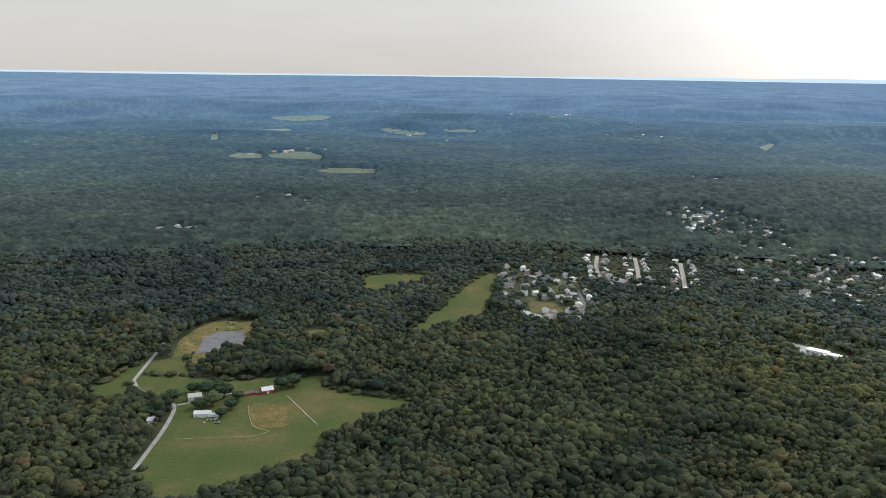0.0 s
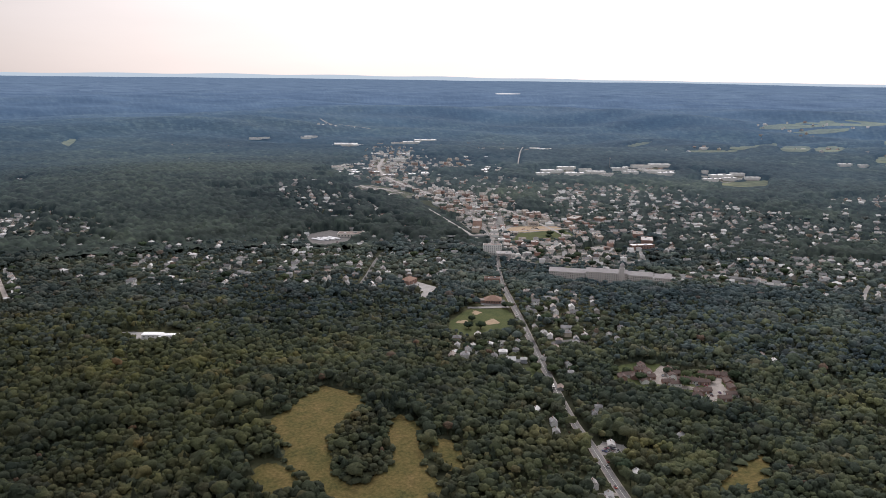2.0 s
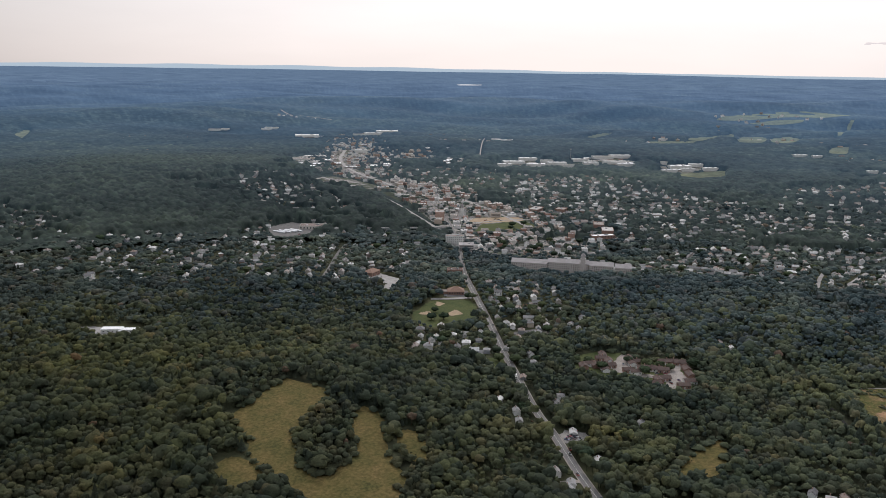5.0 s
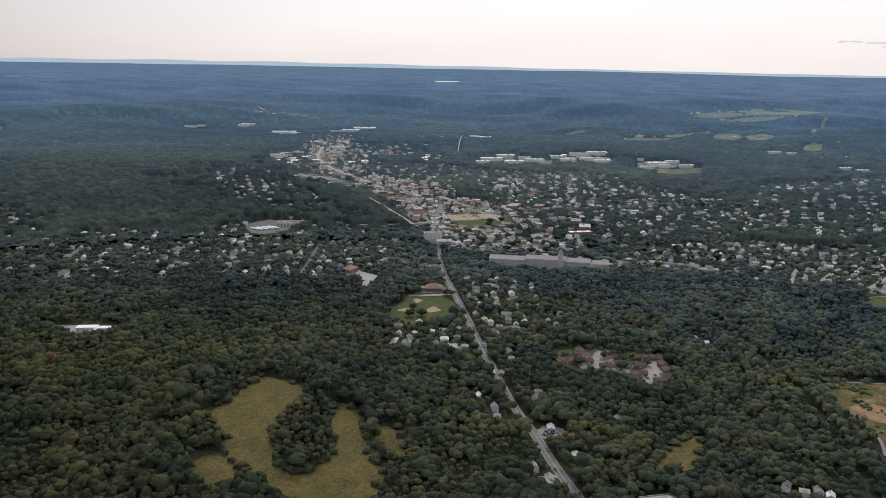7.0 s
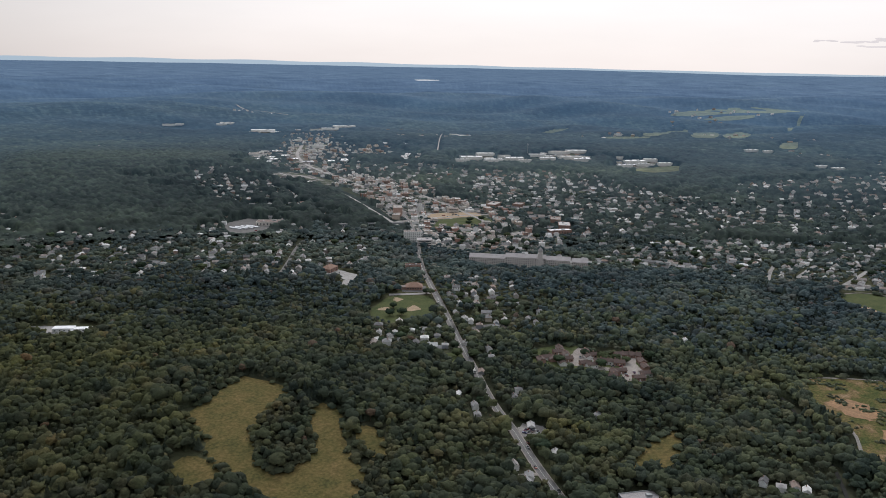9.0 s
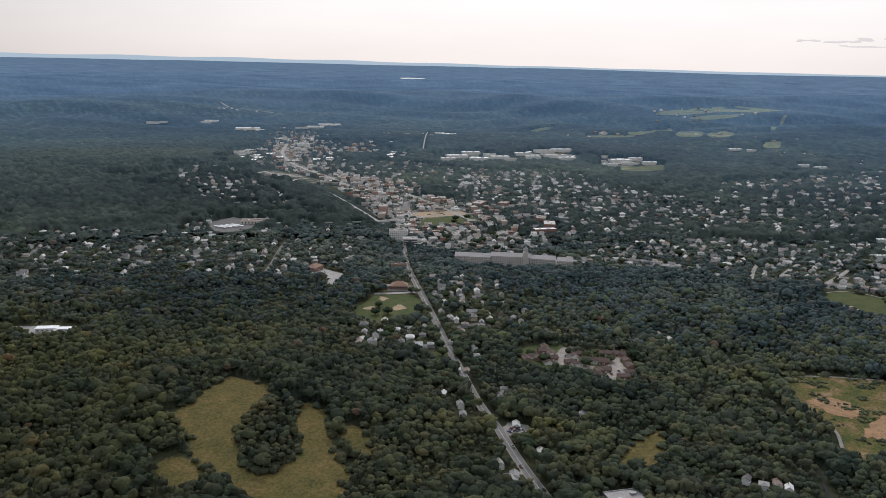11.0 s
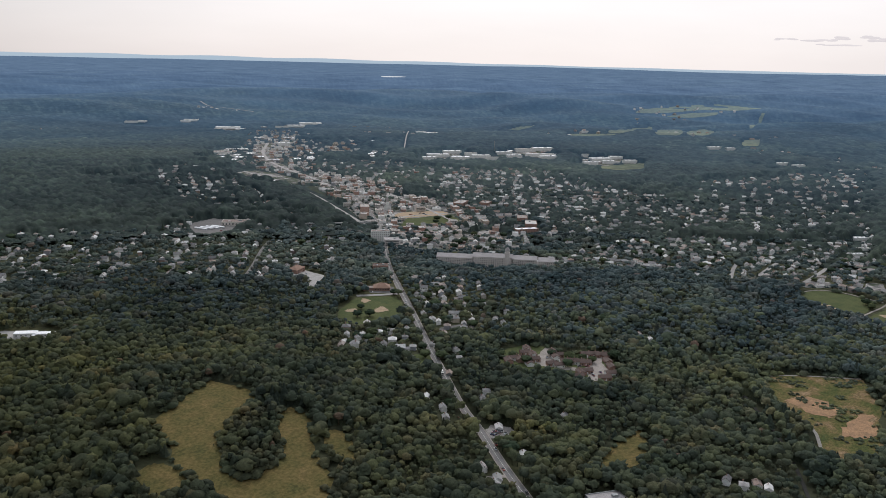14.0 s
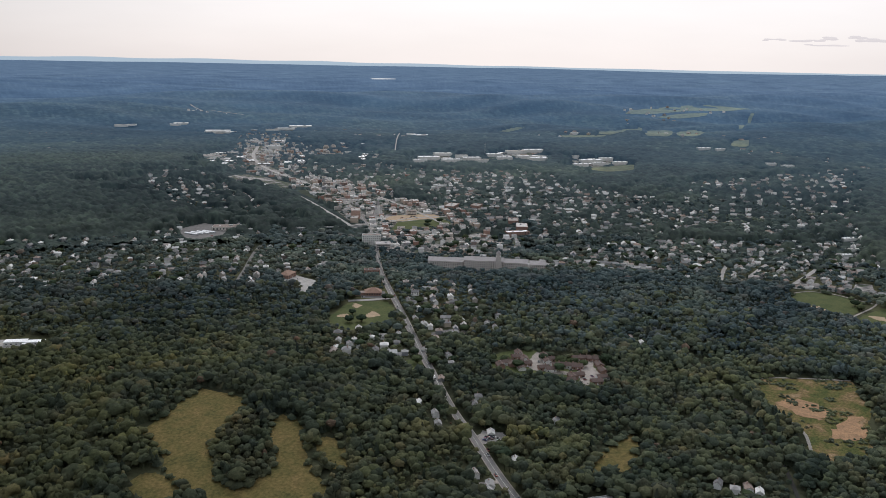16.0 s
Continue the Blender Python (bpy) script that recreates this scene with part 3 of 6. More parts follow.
def drawn_in(p):
    """The far country lies many kilometres off: it is drawn in towards the eye to end within five kilometres."""
    p = np.asarray(p, float)
    r = np.hypot(p[..., 0], p[..., 1])
    span = FAR_R - NEAR_R
    r2 = np.where(r > NEAR_R, NEAR_R + span * (1 - np.exp(-(np.maximum(r, NEAR_R) - NEAR_R) / span)), r)
    s = r2 / np.maximum(r, 1e-6)
    return EYE + (p - EYE) * np.where(r > NEAR_R, s, 1.0)[..., None], np.where(r > NEAR_R, s, 1.0)


def inside(poly, x, y):
    """Which points lie in a polygon."""
    hit = np.zeros(np.shape(x), bool)
    px, py = np.array(poly, float).T
    for i in range(len(px)):
        x1, y1, x2, y2 = px[i - 1], py[i - 1], px[i], py[i]
        if y1 != y2:
            hit ^= ((y1 > y) != (y2 > y)) & (x < (x2 - x1) * (y - y1) / (y2 - y1) + x1)
    return hit


def off_line(line, x, y):
    """Distance from a polyline."""
    d = np.full(np.shape(x), 1e9)
    q = np.array(line, float)
    for (ax, ay), (bx, by) in zip(q[:-1], q[1:]):
        ux, uy = bx - ax, by - ay
        k = np.clip(((x - ax) * ux + (y - ay) * uy) / (ux * ux + uy * uy), 0, 1)
        d = np.minimum(d, np.hypot(x - ax - k * ux, y - ay - k * uy))
    return d


def rounded(poly, n=2):
    """Cuts the corners of a polygon, so that its edge runs softly."""
    q = np.array(poly, float)
    for _ in range(n):
        nxt = np.roll(q, -1, 0)
        q = np.stack([0.86 * q + 0.14 * nxt, 0.14 * q + 0.86 * nxt], 1).reshape(-1, 2)
    return q


def smooth_line(line, n=2):
    q = np.array(line, float)
    for _ in range(n):
        mid = np.stack([0.75 * q[:-1] + 0.25 * q[1:], 0.25 * q[:-1] + 0.75 * q[1:]], 1).reshape(-1, 2)
        q = np.vstack([q[:1], mid, q[-1:]])
    return q


def mesh_of(name, verts, faces, material, smooth=False, tint=None, land=None):
    """A mesh from arrays; faces: an array with 3 or 4 corners to a face."""
    verts, faces = np.asarray(verts, np.float32), np.asarray(faces, np.int32)
    me = bpy.data.meshes.new(name)
    me.vertices.add(len(verts))
    me.vertices.foreach_set("co", verts.ravel())
    k = faces.shape[1]
    me.loops.add(faces.size)
    me.loops.foreach_set("vertex_index", faces.ravel())
    me.polygons.add(len(faces))
    me.polygons.foreach_set("loop_start", np.arange(len(faces), dtype=np.int32) * k)
    me.polygons.foreach_set("use_smooth", np.full(len(faces), smooth))
    if tint is not None:
        me.attributes.new("tint", "FLOAT", "POINT").data.foreach_set("value", np.asarray(tint, np.float32).ravel())
    if land is not None:
        me.attributes.new("land", "FLOAT_VECTOR", "POINT").data.foreach_set("vector", np.asarray(land, np.float32).ravel())
    me.update(calc_edges=True)
    me.validate()
    me.materials.append(material)
    return me


def draped(name, poly, lift, material, label, category="field", kind="structure", step=9.0, ragged=1.2):
    """A patch of ground cover that follows the relief, with a ragged edge and some thickness."""
    q = rounded(poly)
    bm = bmesh.new()
    vs = [bm.verts.new((x + ragged * math.sin(0.31 * i + 3 * math.sin(1.7 * i)), y + ragged * math.cos(0.47 * i + 3 * math.cos(2.3 * i)), 0)) for i, (x, y) in enumerate(q)]
    face = bm.faces.new(vs)
    if face.calc_area() and face.normal.z < 0:
        face.normal_flip()
    bm.normal_update()
    size = q.max(0) - q.min(0)
    step = max(step, max(size) / 40)
    for axis in (0, 1):
        at = q[:, axis].min() + step
        while at < q[:, axis].max():
            n = [0, 0, 0]
            n[axis] = 1
            c = [0, 0, 0]
            c[axis] = at
            bmesh.ops.bisect_plane(bm, geom=bm.verts[:] + bm.edges[:] + bm.faces[:], plane_co=c, plane_no=n)
            at += step
    bmesh.ops.triangulate(bm, faces=bm.faces[:])
    land = bm.verts.layers.float_vector.new("land")
    for v in bm.verts:
        x, y = v.co.x, v.co.y
        v[land] = (x, y, 0)
        p, s = drawn_in((x, y, relief(x, y) + far_hills(x, y) + lift))
        v.co = p
    for f in bm.faces:
        if f.normal.z < 0:
            f.normal_flip()
    bm.normal_update()
    me = bpy.data.meshes.new(name)
    bm.to_mesh(me)
    bm.free()
    me.materials.append(material)
    return tagged(new(name, me), label, category, kind=kind)


def strip(name, line, width, lift, material, label, category="road", shift=0.0, kind="structure", rounds=2):
    """A road along a line, laid on the ground, with real edges."""
    q = smooth_line(line, rounds)
    fine = [q[0]]
    for a, b in zip(q[:-1], q[1:]):
        n = max(1, int(np.hypot(*(b - a)) / 12))
        fine += [a + (b - a) * k / n for k in range(1, n + 1)]
    q = np.array(fine)
    d = np.gradient(q, axis=0)
    d /= np.maximum(np.hypot(d[:, 0], d[:, 1]), 1e-6)[:, None]
    side = np.stack([d[:, 1], -d[:, 0]], 1)
    rows = []
    for off, z in ((-width / 2, lift - 0.3), (-width / 2, lift), (width / 2, lift), (width / 2, lift - 0.3)):
        e = q + side * (off + shift)
        rows.append(drawn_in(np.column_stack([e, relief(e[:, 0], e[:, 1]) + far_hills(e[:, 0], e[:, 1]) + z]))[0])
    n = len(q)
    verts = np.vstack(rows)
    faces = [(k * n + i, k * n + i + 1, (k + 1) * n + i + 1, (k + 1) * n + i) for k in range(3) for i in range(n - 1)]
    faces = np.array(faces)[:, ::-1]
    return tagged(new(name, mesh_of(name, verts, faces, material)), label, category, kind=kind)


# ---- ground ----
rr = np.concatenate([[0.02, 20], np.arange(60, 2600, 30), 300 * 1500 / np.linspace(300 * 1500 / 2600, 300 * 1500 / 60000, 90)])
tt = np.radians(np.arange(0, 360, 2.0))
gr, gt = np.meshgrid(rr, tt, indexing="ij")
gx, gy = gr * np.cos(gt), gr * np.sin(gt)
gp, _ = drawn_in(np.stack([gx, gy, relief(gx, gy) + far_hills(gx, gy)], -1))
nr, nt = gr.shape
i, j = np.meshgrid(np.arange(nr - 1), np.arange(nt), indexing="ij")
quads = np.stack([i * nt + j, (i + 1) * nt + j, (i + 1) * nt + (j + 1) % nt, i * nt + (j + 1) % nt], -1).reshape(-1, 4)
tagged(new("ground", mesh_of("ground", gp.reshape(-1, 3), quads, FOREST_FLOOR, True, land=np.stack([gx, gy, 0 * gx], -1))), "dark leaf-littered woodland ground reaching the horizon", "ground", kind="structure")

# Open land: name, outline, lift, material, label.
OPEN_LAND = [
    ("hay_field", HAYFIELD, 0.25, HAY, "mown yellow-green hay field amid woods"),
    ("hay_field", HAYFIELD_LOBE, 0.25, HAY, "narrow mown lobe of the hay field"),
    ("meadow", SMALL_MEADOW, 0.25, HAY, "small yellowish meadow enclosed by woods"),
    ("meadow", HOLLOW_MEADOW, 0.25, HAY, "green meadow in a hollow among trees"),
    ("gravel_yard", GRAVEL_YARD, 0.2, SCRUBLAND, "scrubby brown waste ground with rough grass"),
    ("ball_field", BALL_FIELD, 0.2, LAWN, "green grass ball field by the town"),
    ("ball_field", BALL_FIELD_TWO, 0.2, LAWN, "second green ball field beyond the street"),
    ("lawn", APARTMENT_LAWN, 0.2, LAWN, "mown lawn round brown-roofed apartments"),
    ("park_lawn", SCHOOL_PARK, 0.2, LAWN, "green park lawn with small ball diamonds"),
    ("lawn", SIDE_LAWN, 0.2, LAWN, "green house lawn beside the main road"),
    ("town_common", TOWN_COMMON, 0.2, LAWN, "green town common beside a car park"),
    ("farm_field", FARM_FIELD, 0.2, PASTURE, "green farm pasture with worn yellow patches"),
    ("farm_field", FARM_PASTURE, 0.45, PASTURE, "green pasture beside the farm lane"),
    ("dry_field", DRY_FIELD, 0.2, SCRUBLAND, "dry brown field beside the farm lane"),
    ("north_field", NORTH_FIELD, 0.25, PASTURE, "pale green field hemmed by woods"),
    ("sloping_field", SLOPING_FIELD, 0.25, PASTURE, "long pale green field between tree belts"),
    ("brown_strip", BROWN_STRIP, 0.2, DRY_GRASS, "brownish grass strip among trees"),
    ("estate_green", ESTATE_GREEN, 0.2, DRY_GRASS, "worn grass plot amid estate houses"),
    ("road_cut", ROAD_CUT, 0.2, DRY_GRASS, "brown embankment cut beside the railway bridge"),
]
PAVED = [
    ("parking_lot", APARTMENT_LOT, 0.35, PALE_PAVING, "pale concrete car park between apartments"),
    ("parking_lot", SCHOOL_LOT, 0.35, ASPHALT, "grey asphalt school yard"),
    ("parking_lot", TOWN_LOT, 0.35, INFIELD, "pale town car park beside the common"),
    ("storage_yard", LUMBER_YARD, 0.35, GRAVEL, "pale gravel storage yard beside the road"),
    ("parking_lot", CLINIC_LOT, 0.35, CONCRETE, "pale paved yard round a brick building"),
    ("parking_lot", GARDEN_CENTRE, 0.35, ASPHALT, "grey asphalt yard round long pale sheds"),
    ("parking_lot", HILL_YARD, 0.35, CONCRETE, "pale paved yard on the wooded hill"),
    ("rail_yard", RAIL_YARD, 0.35, TOWN_GROUND, "pale gravel railway yard beyond the town"),
    ("parking_lot", EAST_LOT, 0.35, TOWN_GROUND, "grey town car park beside the ball field"),
    ("parking_lot", EAST_LOT_TWO, 0.35, TOWN_GROUND, "grey car park by town stores"),
    ("sand_pit", SAND_PIT, 0.5, DIRT, "orange sandy bare pit"),
    ("bare_patch", BARE_PATCH, 0.4, DIRT, "brown bare earth patch in rough grass"),
    ("tan_plot", TAN_PLOT, 0.4, HAY, "tan grazed plot in the farm pasture"),
    ("grey_yard", GREY_YARD, 0.4, ASH, "grey gravel yard in a dry field"),
]
TOWN_FLOOR = [("town_ground", DOWNTOWN, 0.15, TOWN_GROUND, "paved yards and car parks of the town centre"),
              ("town_ground", MILL_QUARTER, 0.15, TOWN_GROUND, "paved lots beside the granite mill"),
              ("town_ground", UPTOWN, 0.15, TOWN_GROUND, "paved lots of the far shopping strip"),
              ("town_ground", UPTOWN_EAST, 0.15, TOWN_GROUND, "paved lots of a far trading estate"),
              ("town_ground", UPTOWN_SOUTH, 0.15, TOWN_GROUND, "paved lots of a far trading estate"),
              ("town_ground", UPTOWN_WEST, 0.15, TOWN_GROUND, "pale lots west of the far strip"),
              ("works_yard", WORKS_WEST, 0.15, TOWN_GROUND, "pale paved yard round long factory roofs"),
              ("works_yard", WORKS_EAST, 0.15, TOWN_GROUND, "pale paved yard beside factory roofs"),
              ("works_yard", SCHOOL_HILL, 0.15, TOWN_GROUND, "pale paved yard of a hillside campus"),
              ("works_yard", STRIP_NORTH, 0.15, TOWN_GROUND, "pale yard of a far shopping hall"),
              ("works_yard", STRIP_WEST, 0.15, TOWN_GROUND, "pale yard of far store halls")]
for name, poly, lift, material, label in OPEN_LAND + PAVED + TOWN_FLOOR:
    draped(name, poly, lift, material, label, name.split("_")[-1], ragged=2.6 if material in (DIRT, ASH) else 1.2)
FAR_FIELDS = [FAR_FIELD_0, FAR_FIELD_1, FAR_FIELD_2, FAR_FIELD_3, FAR_FIELD_4, FAR_FIELD_5, FAR_FIELD_6, FAR_FIELD_7, FAR_FIELD_8,
              EAST_FIELD_0, EAST_FIELD_1, EAST_FIELD_2, EAST_FIELD_3, EAST_FIELD_4, EAST_FIELD_5, EAST_FIELD_6, EAST_FIELD_7, EAST_FIELD_8, EAST_FIELD_9]
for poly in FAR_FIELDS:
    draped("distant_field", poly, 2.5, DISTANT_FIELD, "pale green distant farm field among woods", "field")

# Roads: name, line, width, material, label.
ROADS = [
    ("main_road", MAIN_ROAD_LINE, 6.8, WORN_ROAD, "worn grey two-lane main road into town"),
    ("farm_lane", FARM_LANE_LINE, 3.6, GRAVEL, "pale gravel farm lane"),
    ("farm_lane", FARM_LANE_UPPER_LINE, 3.6, GRAVEL, "pale gravel lane past a dry field"),
    ("driveway", FARM_DRIVE_LINE, 2.6, GRAVEL, "gravel driveway to the red barn"),
    ("dirt_track", DIRT_TRACK_LINE, 2.8, GRAVEL, "pale dirt track along waste ground"),
    ("street", CROSS_STREET_LINE, 7.0, CONCRETE, "pale street beside the school park"),
    ("street", RIVER_STREET_LINE, 6.5, ASPHALT, "grey street along the granite mill"),
    ("street", MILL_STREET_LINE, 7.0, CONCRETE, "grey town street between houses"),
    ("street", PARK_STREET_LINE, 7.0, CONCRETE, "grey town street lined with houses"),
    ("street", HILL_STREET_LINE, 6.0, CONCRETE, "pale street climbing between houses"),
    ("path", BALL_PATH_LINE, 2.6, PALE_PAVING, "pale running path round the ball field"),
    ("path", BALL_WALK_LINE, 2.6, PALE_PAVING, "pale path between ball fields"),
    ("driveway", HOUSE_DRIVE_LINE, 4.5, PALE_PAVING, "pale driveway between two houses"),
    ("street", BALL_STREET_LINE, 7.0, ASPHALT, "grey street past the ball field"),
    ("street", ELM_STREET_LINE, 5.5, ASPHALT, "grey residential street uphill"),
    ("street", SCHOOL_STREET_LINE, 8.0, CONCRETE, "pale drive to a brick building"),
    ("street", SIDE_STREET_LINE, 7.0, ASPHALT, "grey side street with parked cars"),
    ("street", ESTATE_STREET_LINE, 5.5, ASPHALT, "grey housing estate loop street"),
    ("street", COMB_STREET_A_LINE, 6.5, PALE_PAVING, "pale estate street between rows of houses"),
    ("street", COMB_STREET_B_LINE, 6.5, PALE_PAVING, "pale straight estate street"),
    ("street", COMB_STREET_C_LINE, 6.5, PALE_PAVING, "pale estate street"),
    ("street", COMB_STREET_D_LINE, 6.5, PALE_PAVING, "pale estate street beside houses"),
    ("street", NORTH_STREET_LINE, 12.0, CONCRETE, "pale cul-de-sac in the woods"),
    ("street", BEACON_STREET_LINE, 7.0, CONCRETE, "pale town street beyond the common"),
    ("street", BRANCH_STREET_LINE, 9.0, CONCRETE, "pale street of the far shopping strip"),
    ("street", CENTRE_STREET_LINE, 7.0, CONCRETE, "pale town street between brick blocks"),
    ("street", COMMON_STREET_LINE, 6.0, CONCRETE, "pale street beside the town common"),
    ("street", BYPASS_LINE, 9.0, CONCRETE, "pale road curving along the railway"),
    # A dark strip laid where only shadow shows between the trees.
    ("rail_line", SHADE_GAP_LINE, 3.0, GAP_SHADE, "narrow dark track in a cutting through woods"),
    ("driveway", HILL_DRIVE_LINE, 6.0, CONCRETE, "pale driveway to the white hilltop building"),
]
for name, line, width, material, label in ROADS:
    strip(name, line, width, 0.5, material, label)
for side in (-3.9, 3.9):
    strip("sidewalk", MAIN_ROAD_LINE, 0.9, 0.62, PALE_PAVING, "pale concrete sidewalk beside the main road", "sidewalk", side)
strip("centre_line", MAIN_ROAD_LINE, 0.2, 0.52, ROAD_PAINT, "pale painted road centre line", "road marking")
strip("street", MAIN_ROAD_LINE[-6:], 11.0, 0.75, CONCRETE, "wide pale road through the far shopping strip")
strip("mown_line", MOW_LINE, 0.7, 0.3, CUT_GRASS, "pale line of cut grass across the pasture", "field")
strip("yard_rim", YARD_RIM_LINE, 2.6, 0.45, PALE_PAVING, "pale bare dirt along the waste ground's edge", "path")
strip("worn_path", WORN_PATH_LINE, 0.9, 0.5, CUT_GRASS, "worn dirt edge of a grazed plot", "path")
strip("far_road", FAR_ROAD_LINE, 9.0, 14.0, CONCRETE, "pale distant highway on a wooded hill")
strip("far_road", EAST_ROAD_LINE, 4.0, 11.0, CONCRETE, "pale distant straight road")

# Infields, base paths and diamonds.


def infield(x, y, r, turn):
    a = [turn + k * math.pi / 20 for k in range(11)]
    pts = [(x, y)] + [(x + r * math.cos(k), y + r * math.sin(k)) for k in a]
    draped("infield", pts, 0.4, INFIELD, "tan clay ball diamond in grass", "infield")


infield(1161, 269, 20, 2.4)
infield(1171, 191, 20, 2.0)
infield(733, 662, 18, 1.2)
infield(745, 703, 13, 1.6)
infield(699, 686, 13, 0.6)

# ---- far woods ----


def crowns(x, y, size):
    """Rounded canopy tops on a jittered grid: 0 at the gaps to 1 at the tops."""
    cx, cy = np.floor(x / size), np.floor(y / size)
    best = np.full(x.shape, 9.0)
    high = np.zeros(x.shape)
    for dx in (-1, 0, 1):
        for dy in (-1, 0, 1):
            ix, iy = cx + dx, cy + dy
            h = np.sin(ix * 127.1 + iy * 311.7) * 43758.5453
            g = np.sin(ix * 269.5 + iy * 183.3) * 24634.6345
            h, g = h - np.floor(h), g - np.floor(g)
            d = np.hypot(x - (ix + 0.15 + 0.7 * h) * size, y - (iy + 0.15 + 0.7 * g) * size) / size
            near = d < best
            best = np.where(near, d, best)
            high = np.where(near, h * g, high)
    return np.clip(1 - 1.3 * best ** 2, -0.3, 1) + 0.8 * high, high


WOODS_R = 1500.0
cr = 300 * 1500 / np.linspace(300 * 1500 / (WOODS_R - 70), 300 * 1500 / 60000, 270)
ct = np.radians(np.arange(59, 173, 0.125))
wr, wt = np.meshgrid(cr, ct, indexing="ij")
wx, wy = wr * np.sin(np.radians(90) - wt + np.radians(52)), wr * np.cos(np.radians(90) - wt + np.radians(52))
(near_lump, near_tone), (far_lump, far_tone) = crowns(wx, wy, 10.0), crowns(wx, wy, 17.0)
lump = np.where(wr < 2600, near_lump, far_lump)
crown_tone = np.clip(np.where(wr < 2600, near_tone, far_tone) * 1.5, 0.02, 1)
rough = np.random.default_rng(3).random(wr.shape)
rug = np.clip((6500 - wr) / 4000, 0, 1)
top = np.clip((wr - 1430) / 110, 0.45, 1) * (8.0 + 7.5 * lump * rug + 1.6 * rough * rug)
bare = np.zeros(wr.shape, bool)
# The woods stand back, and are young, on the near side of the far fields.
young = np.zeros(wr.shape, bool)
for poly in FAR_FIELDS:
    bare |= inside(poly, wx, wy)
    for back in (50, 110, 170):
        young |= inside(poly, wx * (1 + back / wr), wy * (1 + back / wr)) & (wr > 2300)
for poly in (GARDEN_CENTRE, TOWN_COMMON, TOWN_LOT):
    bare |= inside(poly, wx, wy)
for line, width in ((FAR_ROAD_LINE, 14), (EAST_ROAD_LINE, 7), (MAIN_ROAD_LINE, 9), (MILL_STREET_LINE, 9), (PARK_STREET_LINE, 9), (HILL_STREET_LINE, 8), (MAIN_ROAD_LINE[-6:], 24), (BYPASS_LINE, 20)):
    bare |= off_line(line, wx, wy) < width

# ---- building kinds ----


def part(name, bm, material, parent, label="", m=None):
    """Links a bmesh as one mesh object under a thing or a part."""
    me = bpy.data.meshes.new(name)
    bm.to_mesh(me)
    bm.free()
    me.materials.append(material)
    return share(name, me, parent, label, m)


def share(name, me, parent, label="", m=None):
    """One more object on a mesh that is already there."""
    ob = new(name, me)
    ob.parent = parent
    if m is not None:
        ob.matrix_basis = m
    if label:
        ob["label"] = label
    return ob


def box(sx, sy, sz, x=0.0, y=0.0, z=0.0, bm=None):
    """A box that stands on z."""
    bm = bm or bmesh.new()
    bmesh.ops.create_cube(bm, size=1, matrix=Matrix.Translation((x, y, z + sz / 2)) @ Matrix.Diagonal((sx, sy, sz, 1)))
    return bm


def gable_wall(w, d, h, rise):
    """House walls with gable ends along x."""
    bm = bmesh.new()
    ring = [(-d / 2, 0), (d / 2, 0), (d / 2, h), (0, h + rise), (-d / 2, h)]
    a = [bm.verts.new((-w / 2, y, z)) for y, z in ring]
    b = [bm.verts.new((w / 2, y, z)) for y, z in ring]
    bm.faces.new(a[::-1])
    bm.faces.new(b)
    for k in range(5):
        bm.faces.new((a[k], a[(k + 1) % 5], b[(k + 1) % 5], b[k]))
    bmesh.ops.recalc_face_normals(bm, faces=bm.faces[:])
    return bm


def gable_roof(w, d, h, rise, over=0.5, thick=0.25):
    """Two roof slopes with thickness and eaves."""
    bm = bmesh.new()
    k = rise / (d / 2)
    e = d / 2 + over
    ring = [(-e, h - over * k), (0, h + rise), (e, h - over * k), (e, h - over * k + thick), (0, h + rise + thick * 1.2), (-e, h - over * k + thick)]
    a = [bm.verts.new((-w / 2 - over, y, z)) for y, z in ring]
    b = [bm.verts.new((w / 2 + over, y, z)) for y, z in ring]
    for q in ((0, 1, 4, 5), (1, 2, 3, 4)):
        bm.faces.new([a[i] for i in q])
        bm.faces.new([b[i] for i in q[::-1]])
    for k in range(6):
        bm.faces.new((a[k], a[(k + 1) % 6], b[(k + 1) % 6], b[k]))
    bmesh.ops.recalc_face_normals(bm, faces=bm.faces[:])
    return bm


def hip_roof(w, d, h, rise, over=0.6):
    bm = bmesh.new()
    x, y = w / 2 + over, d / 2 + over
    r = max(0.3, x - y)
    base = [bm.verts.new(p) for p in ((-x, -y, h), (x, -y, h), (x, y, h), (-x, y, h))]
    top = [bm.verts.new((-r, 0, h + rise)), bm.verts.new((r, 0, h + rise))]
    bm.faces.new(base[::-1])
    bm.faces.new((base[0], base[1], top[1], top[0]))
    bm.faces.new((base[1], base[2], top[1]))
    bm.faces.new((base[2], base[3], top[0], top[1]))
    bm.faces.new((base[3], base[0], top[0]))
    return bm


def empty(name, label, category, group=""):
    return tagged(new(name), label, category, group)


